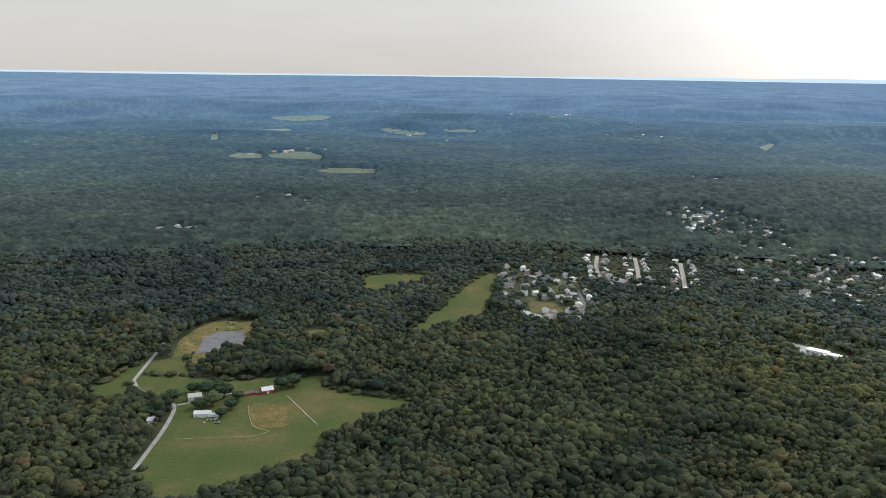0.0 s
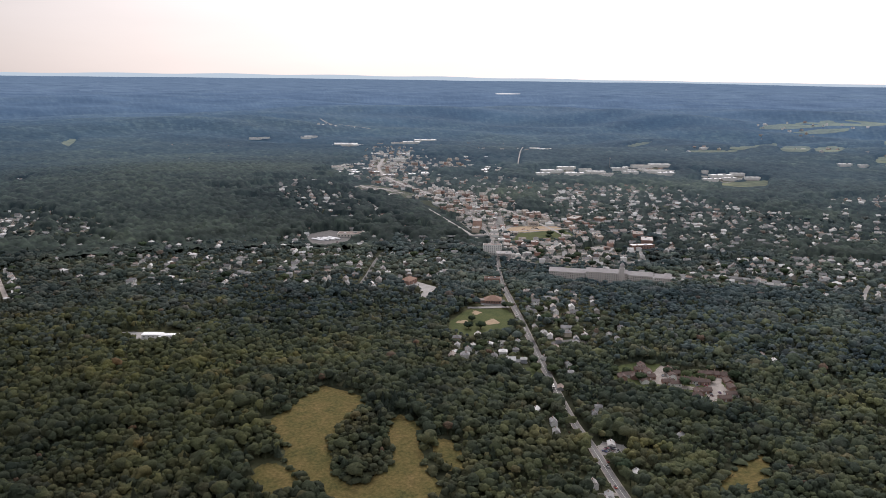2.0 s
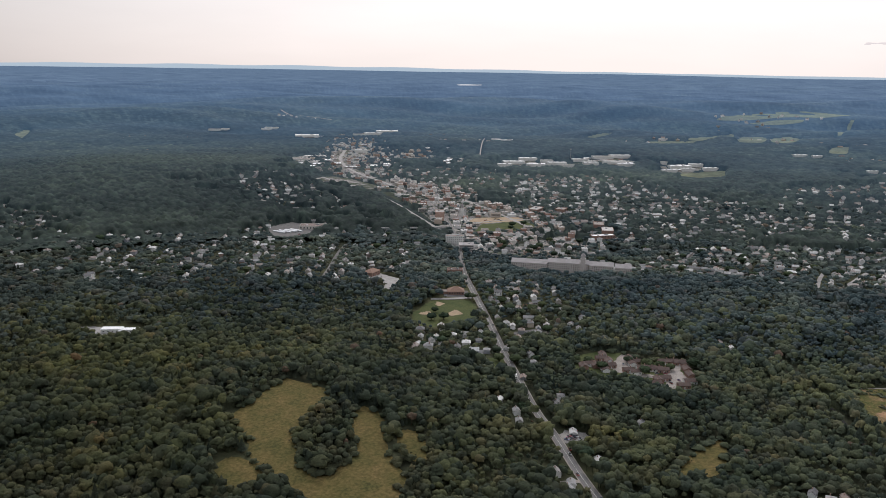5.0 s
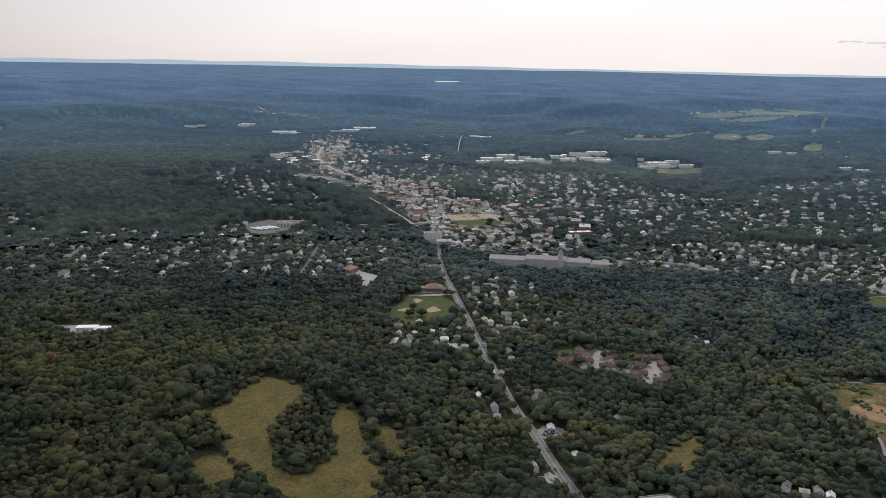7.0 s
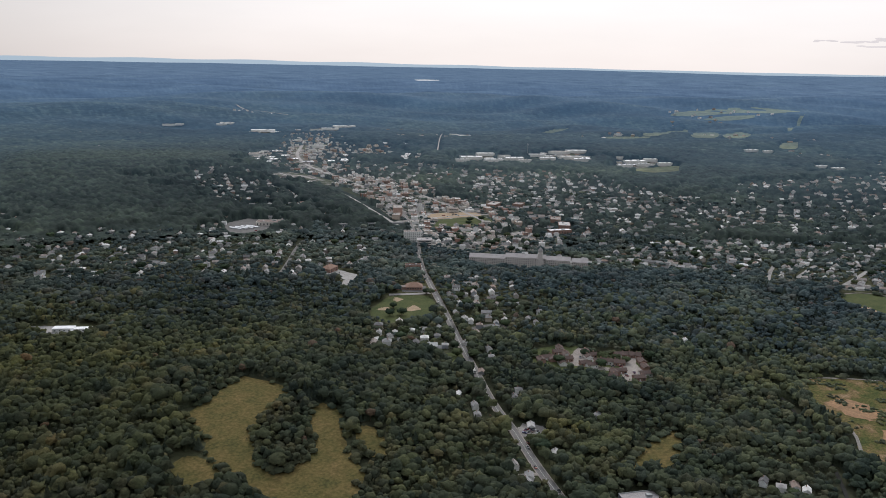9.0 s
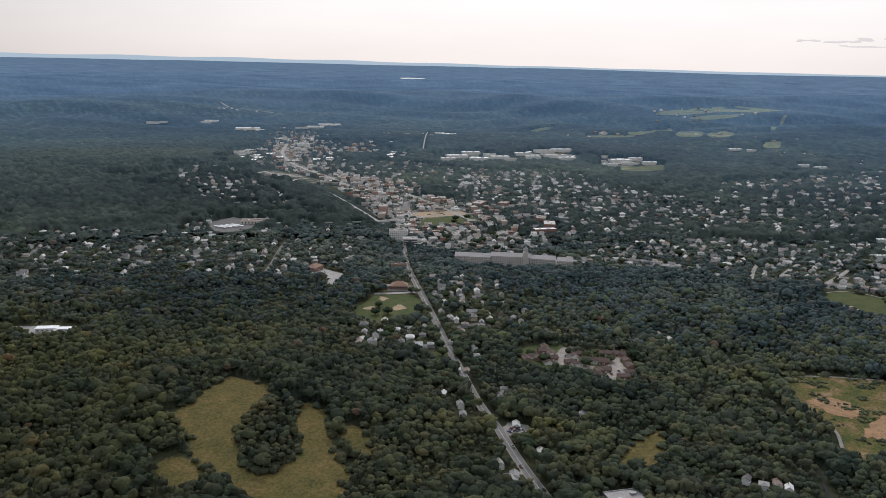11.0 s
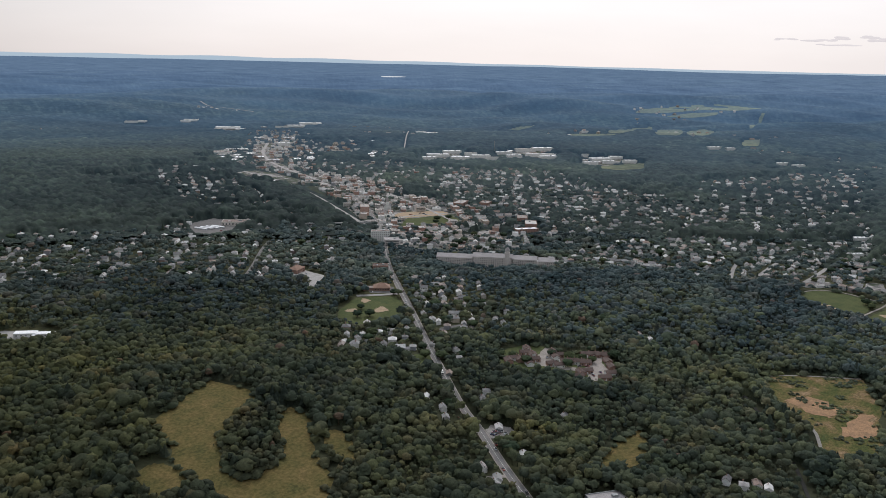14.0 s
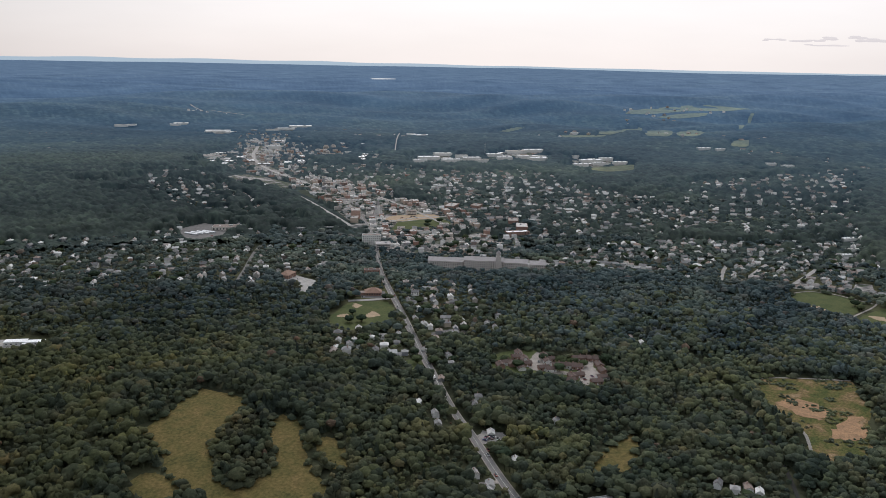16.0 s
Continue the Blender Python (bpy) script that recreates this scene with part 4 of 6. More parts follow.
def house(w, d, h, rise, detail, hip=False, wing=False, wall=None, roof=None, label="pale clapboard house with a grey shingle roof"):
    """A timber house: walls, roof, chimney, and when near, windows, door and porch."""
    ob = empty("house", label, "house", "houses of the town")
    wall, roof = wall or SIDING, roof or SHINGLE
    if hip:
        walls = part("wall", box(w, d, h), wall, ob)
        cover = part("roof", hip_roof(w, d, h, rise), roof, ob)
    else:
        walls = part("wall", gable_wall(w, d, h, rise), wall, ob)
        cover = part("roof", gable_roof(w, d, h, rise), roof, ob)
    part("chimney", box(0.9, 0.9, rise + 1.2, w * 0.22, d * 0.12, h), RED_BRICK, cover, "red brick chimney")
    if wing:
        part("wing", gable_wall(w * 0.5, d * 0.7, h * 0.62, rise * 0.6), wall, ob, m=pose(w * 0.72, -d * 0.08, 0))
        part("wing_roof", gable_roof(w * 0.5, d * 0.7, h * 0.62, rise * 0.6), roof, ob, m=pose(w * 0.72, -d * 0.08, 0))
    if detail:
        pane = bpy.data.meshes.new("window")
        bm = box(1.1, 0.12, 1.5)
        bm.to_mesh(pane)
        bm.free()
        pane.materials.append(GLASS)
        floors = 2 if h > 4.5 else 1
        for f in range(floors):
            for k in (-0.32, 0.0, 0.32):
                if f == 0 and k == 0.0:
                    continue
                for s in (-1, 1):
                    share("window", pane, walls, m=pose(k * w, s * (d / 2 + 0.02), 0.9 + 2.7 * f))
        part("door", box(1.1, 0.14, 2.1, 0, -d / 2 - 0.02, 0.2), WHITE_PAINT, walls, "white front door")
        part("porch", box(2.6, 1.6, 0.35, 0, -d / 2 - 0.8, 0), CONCRETE, ob, "low concrete porch step")
    return ob


def block(w, d, h, wall, roof, label, floors=0, bays=0, name="shop_building", group="", unit=True, category="building", band=False):
    """A flat-roofed building with a parapet, rows of windows and rooftop plant."""
    ob = empty(name, label, category, group)
    bm = box(w, d, h)
    for sx, sy, x, y in ((w, 0.4, 0, d / 2 - 0.2), (w, 0.4, 0, 0.2 - d / 2), (0.4, d - 0.8, w / 2 - 0.2, 0), (0.4, d - 0.8, 0.2 - w / 2, 0)):
        box(sx, sy, 0.9, x, y, h, bm)
    walls = part("wall", bm, wall, ob)
    cover = part("roof", box(w - 0.8, d - 0.8, 0.25, 0, 0, h), roof, ob)
    if unit:
        part("roof_unit", box(w * 0.14, d * 0.16, 1.6, w * 0.18, d * 0.1, h + 0.25), STEEL, cover, "grey rooftop plant")
        part("roof_hatch", box(w * 0.08, d * 0.1, 1.1, -w * 0.22, -d * 0.14, h + 0.25), TIN, cover)
    if floors and band:
        for f in range(floors):
            for s in (-1, 1):
                part("window_band", box(w * 0.86, 0.16, h / floors * 0.42, 0, s * (d / 2 + 0.02), h / floors * (f + 0.3)), GLASS, walls)
    elif floors:
        bay = w / bays
        pane = bpy.data.meshes.new("window")
        bm = box(bay * 0.36, 0.16, h / floors * 0.44)
        bm.to_mesh(pane)
        bm.free()
        pane.materials.append(GLASS)
        for f in range(floors):
            for k in range(bays):
                for s in (-1, 1):
                    share("window", pane, walls, m=pose(-w / 2 + bay * (k + 0.5), s * (d / 2 + 0.02), h / floors * (f + 0.28)))
    return ob


def ground_at(x, y):
    return float(relief(x, y) + far_hills(x, y))


def put(x, y, turn, lift=0.0, size=1.0):
    """Where a thing stands on the ground."""
    p, s = drawn_in((x, y, ground_at(x, y) + lift))
    return pose(*p, 0, 0, turn) @ Matrix.Diagonal((float(s) * size,) * 3 + (1,))


FOOTPRINTS = []


def stand(ob, x, y, turn, r=8.0, lift=0.0, size=1.0):
    ob.matrix_basis = put(x, y, turn, lift, size)
    FOOTPRINTS.append((x, y, r))
    return ob


# Patterns that are copied out over the town.
NEAR_HOUSES = [
    house(11, 8, 5.6, 2.8, True, label="white two-storey clapboard house with grey roof"),
    house(13, 8.5, 3.2, 2.2, True, label="low pale ranch house with shingle roof"),
    house(9.5, 9.5, 6, 2.6, True, True, label="square pale house with hipped roof"),
    house(11, 8, 5.4, 3.2, True, False, True, label="pale house with a lower side wing"),
]
FAR_HOUSES = [
    house(11, 8, 5.8, 2.8, False, label="pale two-storey town house with gabled roof"),
    house(14, 9, 3.6, 2.4, False, label="low pale town house with shingle roof"),
    house(10, 9.5, 7, 2.4, False, True, label="pale three-decker town house with hipped roof"),
    house(12, 8, 5.4, 3.0, False, False, True, label="pale town house with side wing"),
]
SHOPS = [
    block(17, 13, 7, BRICK, FLAT_ROOF, "brick shop block with flat pale roof", 3, 6, group="town blocks", band=True),
    block(12, 15, 5.5, BRICK, FLAT_ROOF, "low brick shop building with flat roof", 2, 4, group="town blocks", band=True),
    block(22, 14, 8.5, BRICK, FLAT_ROOF, "large brick town block with flat roof", 3, 8, group="town blocks", band=True),
    block(19, 15, 4.5, WHITE_PAINT, FLAT_ROOF, "pale single-storey store with flat roof", group="town blocks"),
]
FAR_SHOPS = [
    block(26, 17, 5, WHITE_PAINT, FLAT_ROOF, "pale flat-roofed store on the far strip", group="far stores"),
    block(40, 24, 5, CONCRETE, PALE_ROOF, "wide store with white flat roof", group="far stores"),
    block(19, 15, 5, BRICK, FLAT_ROOF, "small tan brick store with flat roof", group="far stores"),
]
HOUSE_PATTERNS = NEAR_HOUSES + FAR_HOUSES
PATTERNS = HOUSE_PATTERNS + SHOPS + FAR_SHOPS
HOUSES = []
used = set()
rng = random.Random(11)


def place(ob, x, y, turn, r, size=1.0):
    """The pattern itself the first time, copies after."""
    m = put(x, y, turn, 0, size)
    FOOTPRINTS.append((x, y, r))
    if ob in HOUSE_PATTERNS:
        HOUSES.append((math.hypot(x, y), ob, m))
    elif ob.name not in used:
        used.add(ob.name)
        ob.matrix_basis = m
    else:
        copy_thing(ob, m @ Matrix.Diagonal([1 / k for k in ob.scale] + [1]))


# ---- single buildings ----
# The long granite mill: three five-storey ranges in line and a stair tower.
MILL_TURN = math.degrees(math.atan2(650 - 795, 1085 - 995))
mill_label = "long grey granite mill with rows of windows"


def along_mill(k, off=0.0):
    a, b = np.array((984.0, 787.0)), np.array((1074.0, 645.0))
    d = (b - a) / np.hypot(*(b - a))
    n = np.array((-d[1], d[0]))
    return a + d * k + n * off


for k, length, h, bays in ((23, 54, 15, 16), (81, 60, 18, 18), (130, 36, 16.5, 11), (162, 24, 15, 8)):
    x, y = along_mill(k, 4)
    ob = block(length, 20, h - 3, GRANITE, SLATE, mill_label, 5, bays, "mill", "granite mill ranges", False)
    part("pitched_roof", gable_roof(length, 20, h - 2.1, 4.2, 0.4), SLATE, ob, "brown-grey slate roof")
    stand(ob, x, y, MILL_TURN, 20)
tower = empty("mill_tower", "grey granite mill stair tower with pointed roof", "tower")
part("wall", box(7.5, 7.5, 24), GRANITE, tower)
part("belfry", box(6, 6, 4, 0, 0, 24), GRANITE, tower)
part("roof", hip_roof(6, 6, 28, 5), SLATE, tower, "dark pointed slate roof")
x, y = along_mill(103, -6)
stand(tower, x, y, MILL_TURN, 8)
x, y = along_mill(96, 26)
stand(block(24, 14, 12, GRANITE, SLATE, "small grey granite mill annexe", 3, 6, "mill_annexe"), x, y, MILL_TURN, 14)
# Tall slab of flats by the main street.
stand(block(31, 16, 16, WHITE_PAINT, FLAT_ROOF, "tall pale slab of flats with many windows", 5, 9, "apartment_tower"), 1050, 972, -42, 20)
stand(block(25, 22, 10, GRANITE, SLATE, "grey block of flats below the tall slab", 3, 7, "apartment_block", band=True), 1036, 932, -45, 15)
# School with a terracotta pyramid roof.
school = empty("school", "brick school hall with broad terracotta hipped roof", "school")
part("wall", box(24, 19, 5), RED_BRICK, school)
part("roof", hip_roof(24, 19, 5, 6, 1.2), TILE_ROOF, school, "terracotta hipped roof")
part("annexe", box(16, 12, 4, -20, -1), RED_BRICK, school)
part("annexe_roof", box(16.6, 12.6, 0.5, -20, -1, 4), FLAT_ROOF, school)
for k in range(6):
    part("window", box(2.0, 0.2, 1.8, -9.5 + 3.8 * k, -9.55, 1.6), GLASS, school)
stand(school, 789, 727, -45, 17, size=0.85)
stand(block(22, 14, 10, RED_BRICK, BROWN_SHINGLE, "red brick building beyond the school", 3, 6, "town_house"), 872, 806, -45, 14)
# White flat building on the wooded hill.
hill_b = empty("hilltop_building", "long white flat-roofed building on a wooded hill", "building")
for sx, sy, x, y, z in ((25, 11, -11.5, 1, 4.4), (21, 9, 11, -1, 3.8), (8, 6, 2, -7, 3)):
    part("wall", box(sx, sy, z, x, y), WHITE_PAINT, hill_b)
    part("roof", box(sx + 0.8, sy + 0.8, 0.6, x, y, z), PALE_ROOF, hill_b, "white flat roof")
for k in range(8):
    part("window", box(1.8, 0.2, 1.2, -21 + 5.6 * k, (-4.55 if k < 4 else -5.55), 1.5), GLASS, hill_b)
stand(hill_b, 397, 857, -42, 27, size=0.86)
# Brown-roofed apartments round a car park.
for x, y, w, t in ((741, 469, 12, 45), (730, 464, 12, -40), (696, 462, 12, 50), (707, 462, 13, -35), (708, 456, 12, 50), (716, 453, 12, -35), (730, 454, 12, 45), (719, 445, 12, -35), (705, 442, 12, 50), (752, 443, 12, 40),
                   (748, 434, 12, -40), (741, 433, 12, 50), (738, 419, 13, -42), (742, 413, 13, -42), (746, 407, 13, -42), (748, 401, 13, -42), (721, 425, 12, -40), (722, 417, 12, -42), (772, 413, 14, -42), (777, 408, 14, -42),
                   (781, 401, 14, -42), (784, 395, 14, -42), (769, 386, 13, 48), (756, 375, 13, 48), (739, 366, 14, -42), (724, 365, 13, -42), (720, 390, 13, 50), (728, 388, 13, -42), (709, 387, 12, -42)):
    ob = house(w * 0.9, 7.5, 3.4, 1.9, True, wall=RED_BRICK if (int(x) + int(y)) % 3 == 0 else WHITE_PAINT, roof=BROWN_SHINGLE, label="small apartment house with brown shingle roof")
    ob.name = "apartment_house"
    ob["group"] = "brown-roofed apartments"
    stand(ob, x, y, t, w * 0.5 + 4.0)
# Long roof of a works below the woods.
stand(block(30, 18, 3.5, STEEL, SLATE, "long grey-roofed works building among trees", 1, 8, "works_building"), 508, 246, -35, 16)
# Farm: house, barn, sheds.
farm = house(15, 9, 5.5, 3, True, False, True, WHITE_PAINT, SHINGLE, "white farmhouse with grey roof and side wing")
farm.name = "farmhouse"
stand(farm, -232, 742, 20, 11, size=0.8)
barnhouse = house(19, 9, 4.5, 2.6, True, False, True, WHITE_PAINT, TIN, "long white farm building with pale roof")
barnhouse.name = "farm_cottage"
stand(barnhouse, -214, 705, 5, 14, size=0.75)
barn = empty("barn", "red wooden barn with pale tin roof", "barn")
part("wall", gable_wall(18, 12, 5.5, 4.2), BARN_RED, barn)
part("roof", gable_roof(18, 12, 5.5, 4.2), TIN, barn, "pale tin roof")
part("lean_to", box(9, 8, 3.4, -13.5, -1), BARN_RED, barn)
part("lean_to_roof", box(9.6, 8.6, 0.4, -13.5, -1, 3.4), BROWN_SHINGLE, barn)
part("barn_door", box(3.4, 0.2, 3.6, 0, -6.05, 0), WHITE_PAINT, barn, "white barn door")
stand(barn, -170, 764, 28, 10, size=0.62)
shed = house(22, 8, 3.2, 1.8, False, wall=BARN_RED, roof=BROWN_SHINGLE, label="low red farm shed with brown roof")
shed.name = "farm_shed"
stand(shed, -187, 757, 28, 10, size=0.66)
small = house(8, 6, 3, 1.8, False, wall=WHITE_PAINT, roof=TIN, label="small white shed by the lane")
small.name = "farm_shed"
stand(small, -254, 690, 30, 7)
# Long pale sheds of the garden centre.
for k in range(4):
    ob = house(34, 6, 2.4, 1.2, False, wall=TIN, roof=PALE_ROOF, label="long white-roofed greenhouse shed")
    ob.name = "greenhouse"
    ob["group"] = "garden centre sheds"
    stand(ob, 875 + 10.7 * k, 1236 + -2.0 * k, -78, 16, size=0.8)
stand(block(46, 26, 6, BRICK, FLAT_ROOF, "low store beside greenhouses", 1, 8, "store"), 946, 1232, -45, 22)
# Brick building with a forecourt.
clinic = house(24, 16, 6, 4, True, True, wall=RED_BRICK, roof=TILE_ROOF, label="red brick building with hipped terracotta roof")
clinic.name = "parish_hall"
stand(clinic, 778, 881, 20, 14)
# Church with a white steeple in town.
church = empty("church", "white church with square steeple in town", "church")
part("nave", gable_wall(26, 14, 9, 6), WHITE_PAINT, church)
part("roof", gable_roof(26, 14, 9, 6), SHINGLE, church)
part("steeple", box(6, 6, 19, -14, 0), WHITE_PAINT, church)
part("spire", hip_roof(6, 6, 19, 12, 0.2), SLATE, church, "slate spire", pose(-14, 0, 0))
stand(church, 1276, 1161, 40, 18)
stand(block(34, 18, 12, BRICK, FLAT_ROOF, "tan brick hotel with flat roof", 4, 8, "town_hall"), 1223, 1175, 45, 20)
for k, x, y, w, d, t in ((0, 1440, 1097, 46, 22, 20), (1, 1480, 1060, 30, 20, 20), (2, 1352, 860, 40, 22, 35), (3, 1294, 833, 44, 15, -32), (4, 1390, 905, 36, 20, 35)):
    stand(block(w, d, 7, RED_BRICK, PALE_ROOF if k == 3 else FLAT_ROOF, "red brick institution with flat roof", 3, 8, "institution"), x, y, t, 24)
# Low wide roofs on the far side of town.
for x, y, w, d, t, mat in ((2045, 1686, 44, 18, -38, PALE_ROOF), (2127, 1718, 70, 29, -38, PALE_ROOF), (2238, 1748, 60, 25, -38, PALE_ROOF), (2126, 1625, 60, 25, -38, PALE_ROOF), (2243, 1673, 40, 16, -38, FLAT_ROOF), (2217, 1613, 60, 25, -38, PALE_ROOF),
                        (2190, 1551, 40, 16, -38, FLAT_ROOF), (2356, 1623, 50, 21, -38, PALE_ROOF), (2299, 1539, 50, 21, -38, PALE_ROOF), (2480, 1614, 70, 29, -38, FLAT_ROOF), (2546, 1587, 70, 29, -38, PALE_ROOF), (2383, 1506, 70, 29, -38, FLAT_ROOF),
                        (2364, 1450, 56, 23, -38, PALE_ROOF), (2444, 1303, 70, 29, -38, PALE_ROOF), (2517, 1287, 44, 18, -38, PALE_ROOF), (2330, 1276, 46, 19, -38, PALE_ROOF), (2466, 1211, 44, 18, -38, PALE_ROOF), (2493, 1384, 26, 10, -38, FLAT_ROOF),
                        (2400, 1251, 40, 16, -38, PALE_ROOF), (2914, 3175, 110, 46, -38, PALE_ROOF), (2734, 3078, 80, 33, -38, PALE_ROOF), (2649, 3080, 60, 25, -38, FLAT_ROOF), (2439, 3208, 110, 46, -38, PALE_ROOF), (2438, 3104, 60, 25, -38, PALE_ROOF),
                        (2364, 3170, 50, 21, -38, FLAT_ROOF), (2544, 3638, 70, 29, -38, PALE_ROOF), (2469, 3578, 50, 21, -38, PALE_ROOF), (2259, 3709, 60, 25, -38, FLAT_ROOF), (2303, 3682, 40, 16, -38, PALE_ROOF), (2728, 2252, 70, 29, -38, PALE_ROOF),
                        (2758, 2324, 40, 16, -38, PALE_ROOF), (2840, 857, 40, 16, -38, PALE_ROOF), (2826, 800, 40, 16, -38, PALE_ROOF), (3371, 1885, 40, 16, -38, PALE_ROOF), (1964, 2276, 44, 18, -38, PALE_ROOF), (1608, 2147, 56, 23, -38, FLAT_ROOF),
                        (3082, 1179, 50, 21, -38, PALE_ROOF), (3105, 1124, 40, 16, -38, PALE_ROOF), (1522, 319, 20, 9, -38, PALE_ROOF), (1677, 351, 30, 12, -38, PALE_ROOF), (1578, 323, 22, 9, -38, FLAT_ROOF)):
    stand(block(w, d, 9 if x > 1700 else 5, WHITE_PAINT, mat, "long pale industrial building with flat roof", name="warehouse", group="pale warehouses"), x, y, t, max(w, d) * 0.55)
    FOOTPRINTS.append((x - 14, y - 10, max(w, d) * 0.5))
# Thin mast beyond the town.
mast = empty("radio_mast", "thin grey steel radio mast beyond town", "mast")
part("pole", box(1.0, 1.0, 46), STEEL, mast)
part("platform", box(3.2, 3.2, 1.2, 0, 0, 40), STEEL, mast)
stand(mast, 2330, 1640, 0, 5)

# Railway bridge over the cutting.
bridge = empty("railway_bridge", "grey steel girder bridge on concrete piers", "bridge")
span = math.hypot(BRIDGE_LINE[1][0] - BRIDGE_LINE[0][0], BRIDGE_LINE[1][1] - BRIDGE_LINE[0][1])
part("deck", box(span, 6, 0.8, 0, 0, 10), CONCRETE, bridge)
for s in (-1, 1):
    part("girder", box(span, 0.3, 2.0, 0, s * 3, 9.4), STEEL, bridge)
for k in (-0.3, 0.05, 0.36):
    part("pier", box(2, 5, 10, k * span, 0, 0), CONCRETE, bridge)
stand(bridge, (BRIDGE_LINE[0][0] + BRIDGE_LINE[1][0]) / 2, (BRIDGE_LINE[0][1] + BRIDGE_LINE[1][1]) / 2,
      math.degrees(math.atan2(BRIDGE_LINE[1][1] - BRIDGE_LINE[0][1], BRIDGE_LINE[1][0] - BRIDGE_LINE[0][0])), 8)

# Houses that stand clear along the main road and round the park.
for x, y, t, kind in ((555, 457, 20, 1), (546, 429, 50, 3), (531, 414, 45, 0), (651, 554, 40, 2), (624, 535, 30, 1), (611, 507, 30, 1), (581, 506, 50, 1), (590, 418, 50, 0), (607, 426, 40, 2), (483, 340, 50, 3),
                      (473, 321, 55, 1), (480, 324, 40, 1), (680, 518, 60, 0), (661, 500, 50, 2), (621, 481, 40, 1), (741, 592, 40, 0), (718, 565, 45, 1), (615, 641, 40, 1), (626, 628, 40, 0), (643, 621, 40, 1),
                      (661, 612, 40, 2), (609, 615, 30, 1), (632, 602, 40, 1), (626, 611, 60, 0), (694, 599, 60, 0), (669, 581, 40, 2), (678, 549, 30, 1), (757, 567, 40, 3), (759, 556, 20, 1), (877, 703, 40, 2),
                      (889, 702, 45, 0), (810, 658, 45, 2), (812, 641, 50, 0), (878, 634, 40, 0), (853, 609, 45, 3), (814, 610, 40, 1), (793, 536, 40, 0), (828, 556, 45, 2), (802, 554, 20, 1), (875, 452, 40, 1),
                      (875, 402, 30, 1), (863, 382, 40, 0), (614, 347, 10, 1), (526, 331, 40, 1), (553, 374, 40, 1), (594, 193, 10, 0), (594, 180, 20, 2), (606, 174, 30, 1), (601, 164, 20, 0)):
    place(NEAR_HOUSES[kind], x, y, t, 6.5, 0.72)

# Streets of houses: outline, turn of the rows, lot width, row spacing, share kept, patterns.
TAKEN = list(OPEN_LAND) + list(PAVED)
CLEAR = [p[1] for p in TAKEN]


def grown(zone, k):
    """The same outline, larger."""
    q = np.array(zone, float)
    return q.mean(0) + (q - q.mean(0)) * k


def fill(zone, turn, lot, row, keep, kinds, limit, spread=0.25, r=6.2, scale=1.0):
    q = np.array(zone, float)
    c = q.mean(0)
    a = radians(turn)
    u, v = np.array((math.cos(a), math.sin(a))), np.array((-math.sin(a), math.cos(a)))
    spots = []
    for k in range(-40, 41):
        for n in range(-60, 61):
            for side in (-1, 1):
                p = c + u * (n * lot + rng.uniform(-spread, spread) * lot) + v * (k * row + side * 14 + rng.uniform(-8, 8))
                if rng.random() < keep:
                    spots.append((p[0], p[1], turn + (0 if side < 0 else 180) + rng.choice((0, 0, 90)) + rng.uniform(-8, 8)))
    xs, ys = np.array([s[0] for s in spots]), np.array([s[1] for s in spots])
    ok = inside(zone, xs, ys) & (off_line(TREE_BELT_LINE, xs, ys) > 26)
    for poly in CLEAR:
        ok &= ~inside(poly, xs, ys)
    for line in (MAIN_ROAD_LINE, HILL_STREET_LINE, RIVER_STREET_LINE, MILL_STREET_LINE, PARK_STREET_LINE, BALL_STREET_LINE, ELM_STREET_LINE, BEACON_STREET_LINE, CENTRE_STREET_LINE, COMMON_STREET_LINE, ESTATE_STREET_LINE, SCHOOL_STREET_LINE, COMB_STREET_A_LINE, COMB_STREET_B_LINE, COMB_STREET_C_LINE, COMB_STREET_D_LINE):
        ok &= off_line(line, xs, ys) > 11
    feet = np.array(FOOTPRINTS)
    good = [s for s, k in zip(spots, ok) if k]
    rng.shuffle(good)
    n = 0
    for x, y, t in good:
        if n >= limit:
            break
        if np.any(np.hypot(feet[:, 0] - x, feet[:, 1] - y) < feet[:, 2] + r):
            continue
        place(rng.choice(kinds), x, y, t, r, scale * rng.uniform(0.75, 1.0))
        feet = np.vstack([feet, (x, y, r)])
        n += 1
    return n


def beside(line, lot, off, kinds, keep=0.85, r=5.5):
    """Houses on both sides of one street."""
    q = np.array(line, float)
    feet = np.array(FOOTPRINTS)
    for a, b in zip(q[:-1], q[1:]):
        d = np.hypot(*(b - a))
        u = (b - a) / d
        v = np.array((-u[1], u[0]))
        for k in range(max(1, int(d / lot))):
            for s in (-1, 1):
                x, y = a + u * (k + 0.5) * lot + v * s * (off + rng.uniform(-2, 9)) + u * rng.uniform(-6, 6)
                if rng.random() > keep or np.any(np.hypot(feet[:, 0] - x, feet[:, 1] - y) < feet[:, 2] + 5):
                    continue
                place(rng.choice(kinds), x, y, math.degrees(math.atan2(u[1], u[0])) + (0 if s > 0 else 180) + rng.uniform(-5, 5), r, rng.uniform(0.72, 0.95))
                feet = np.vstack([feet, (x, y, r)])


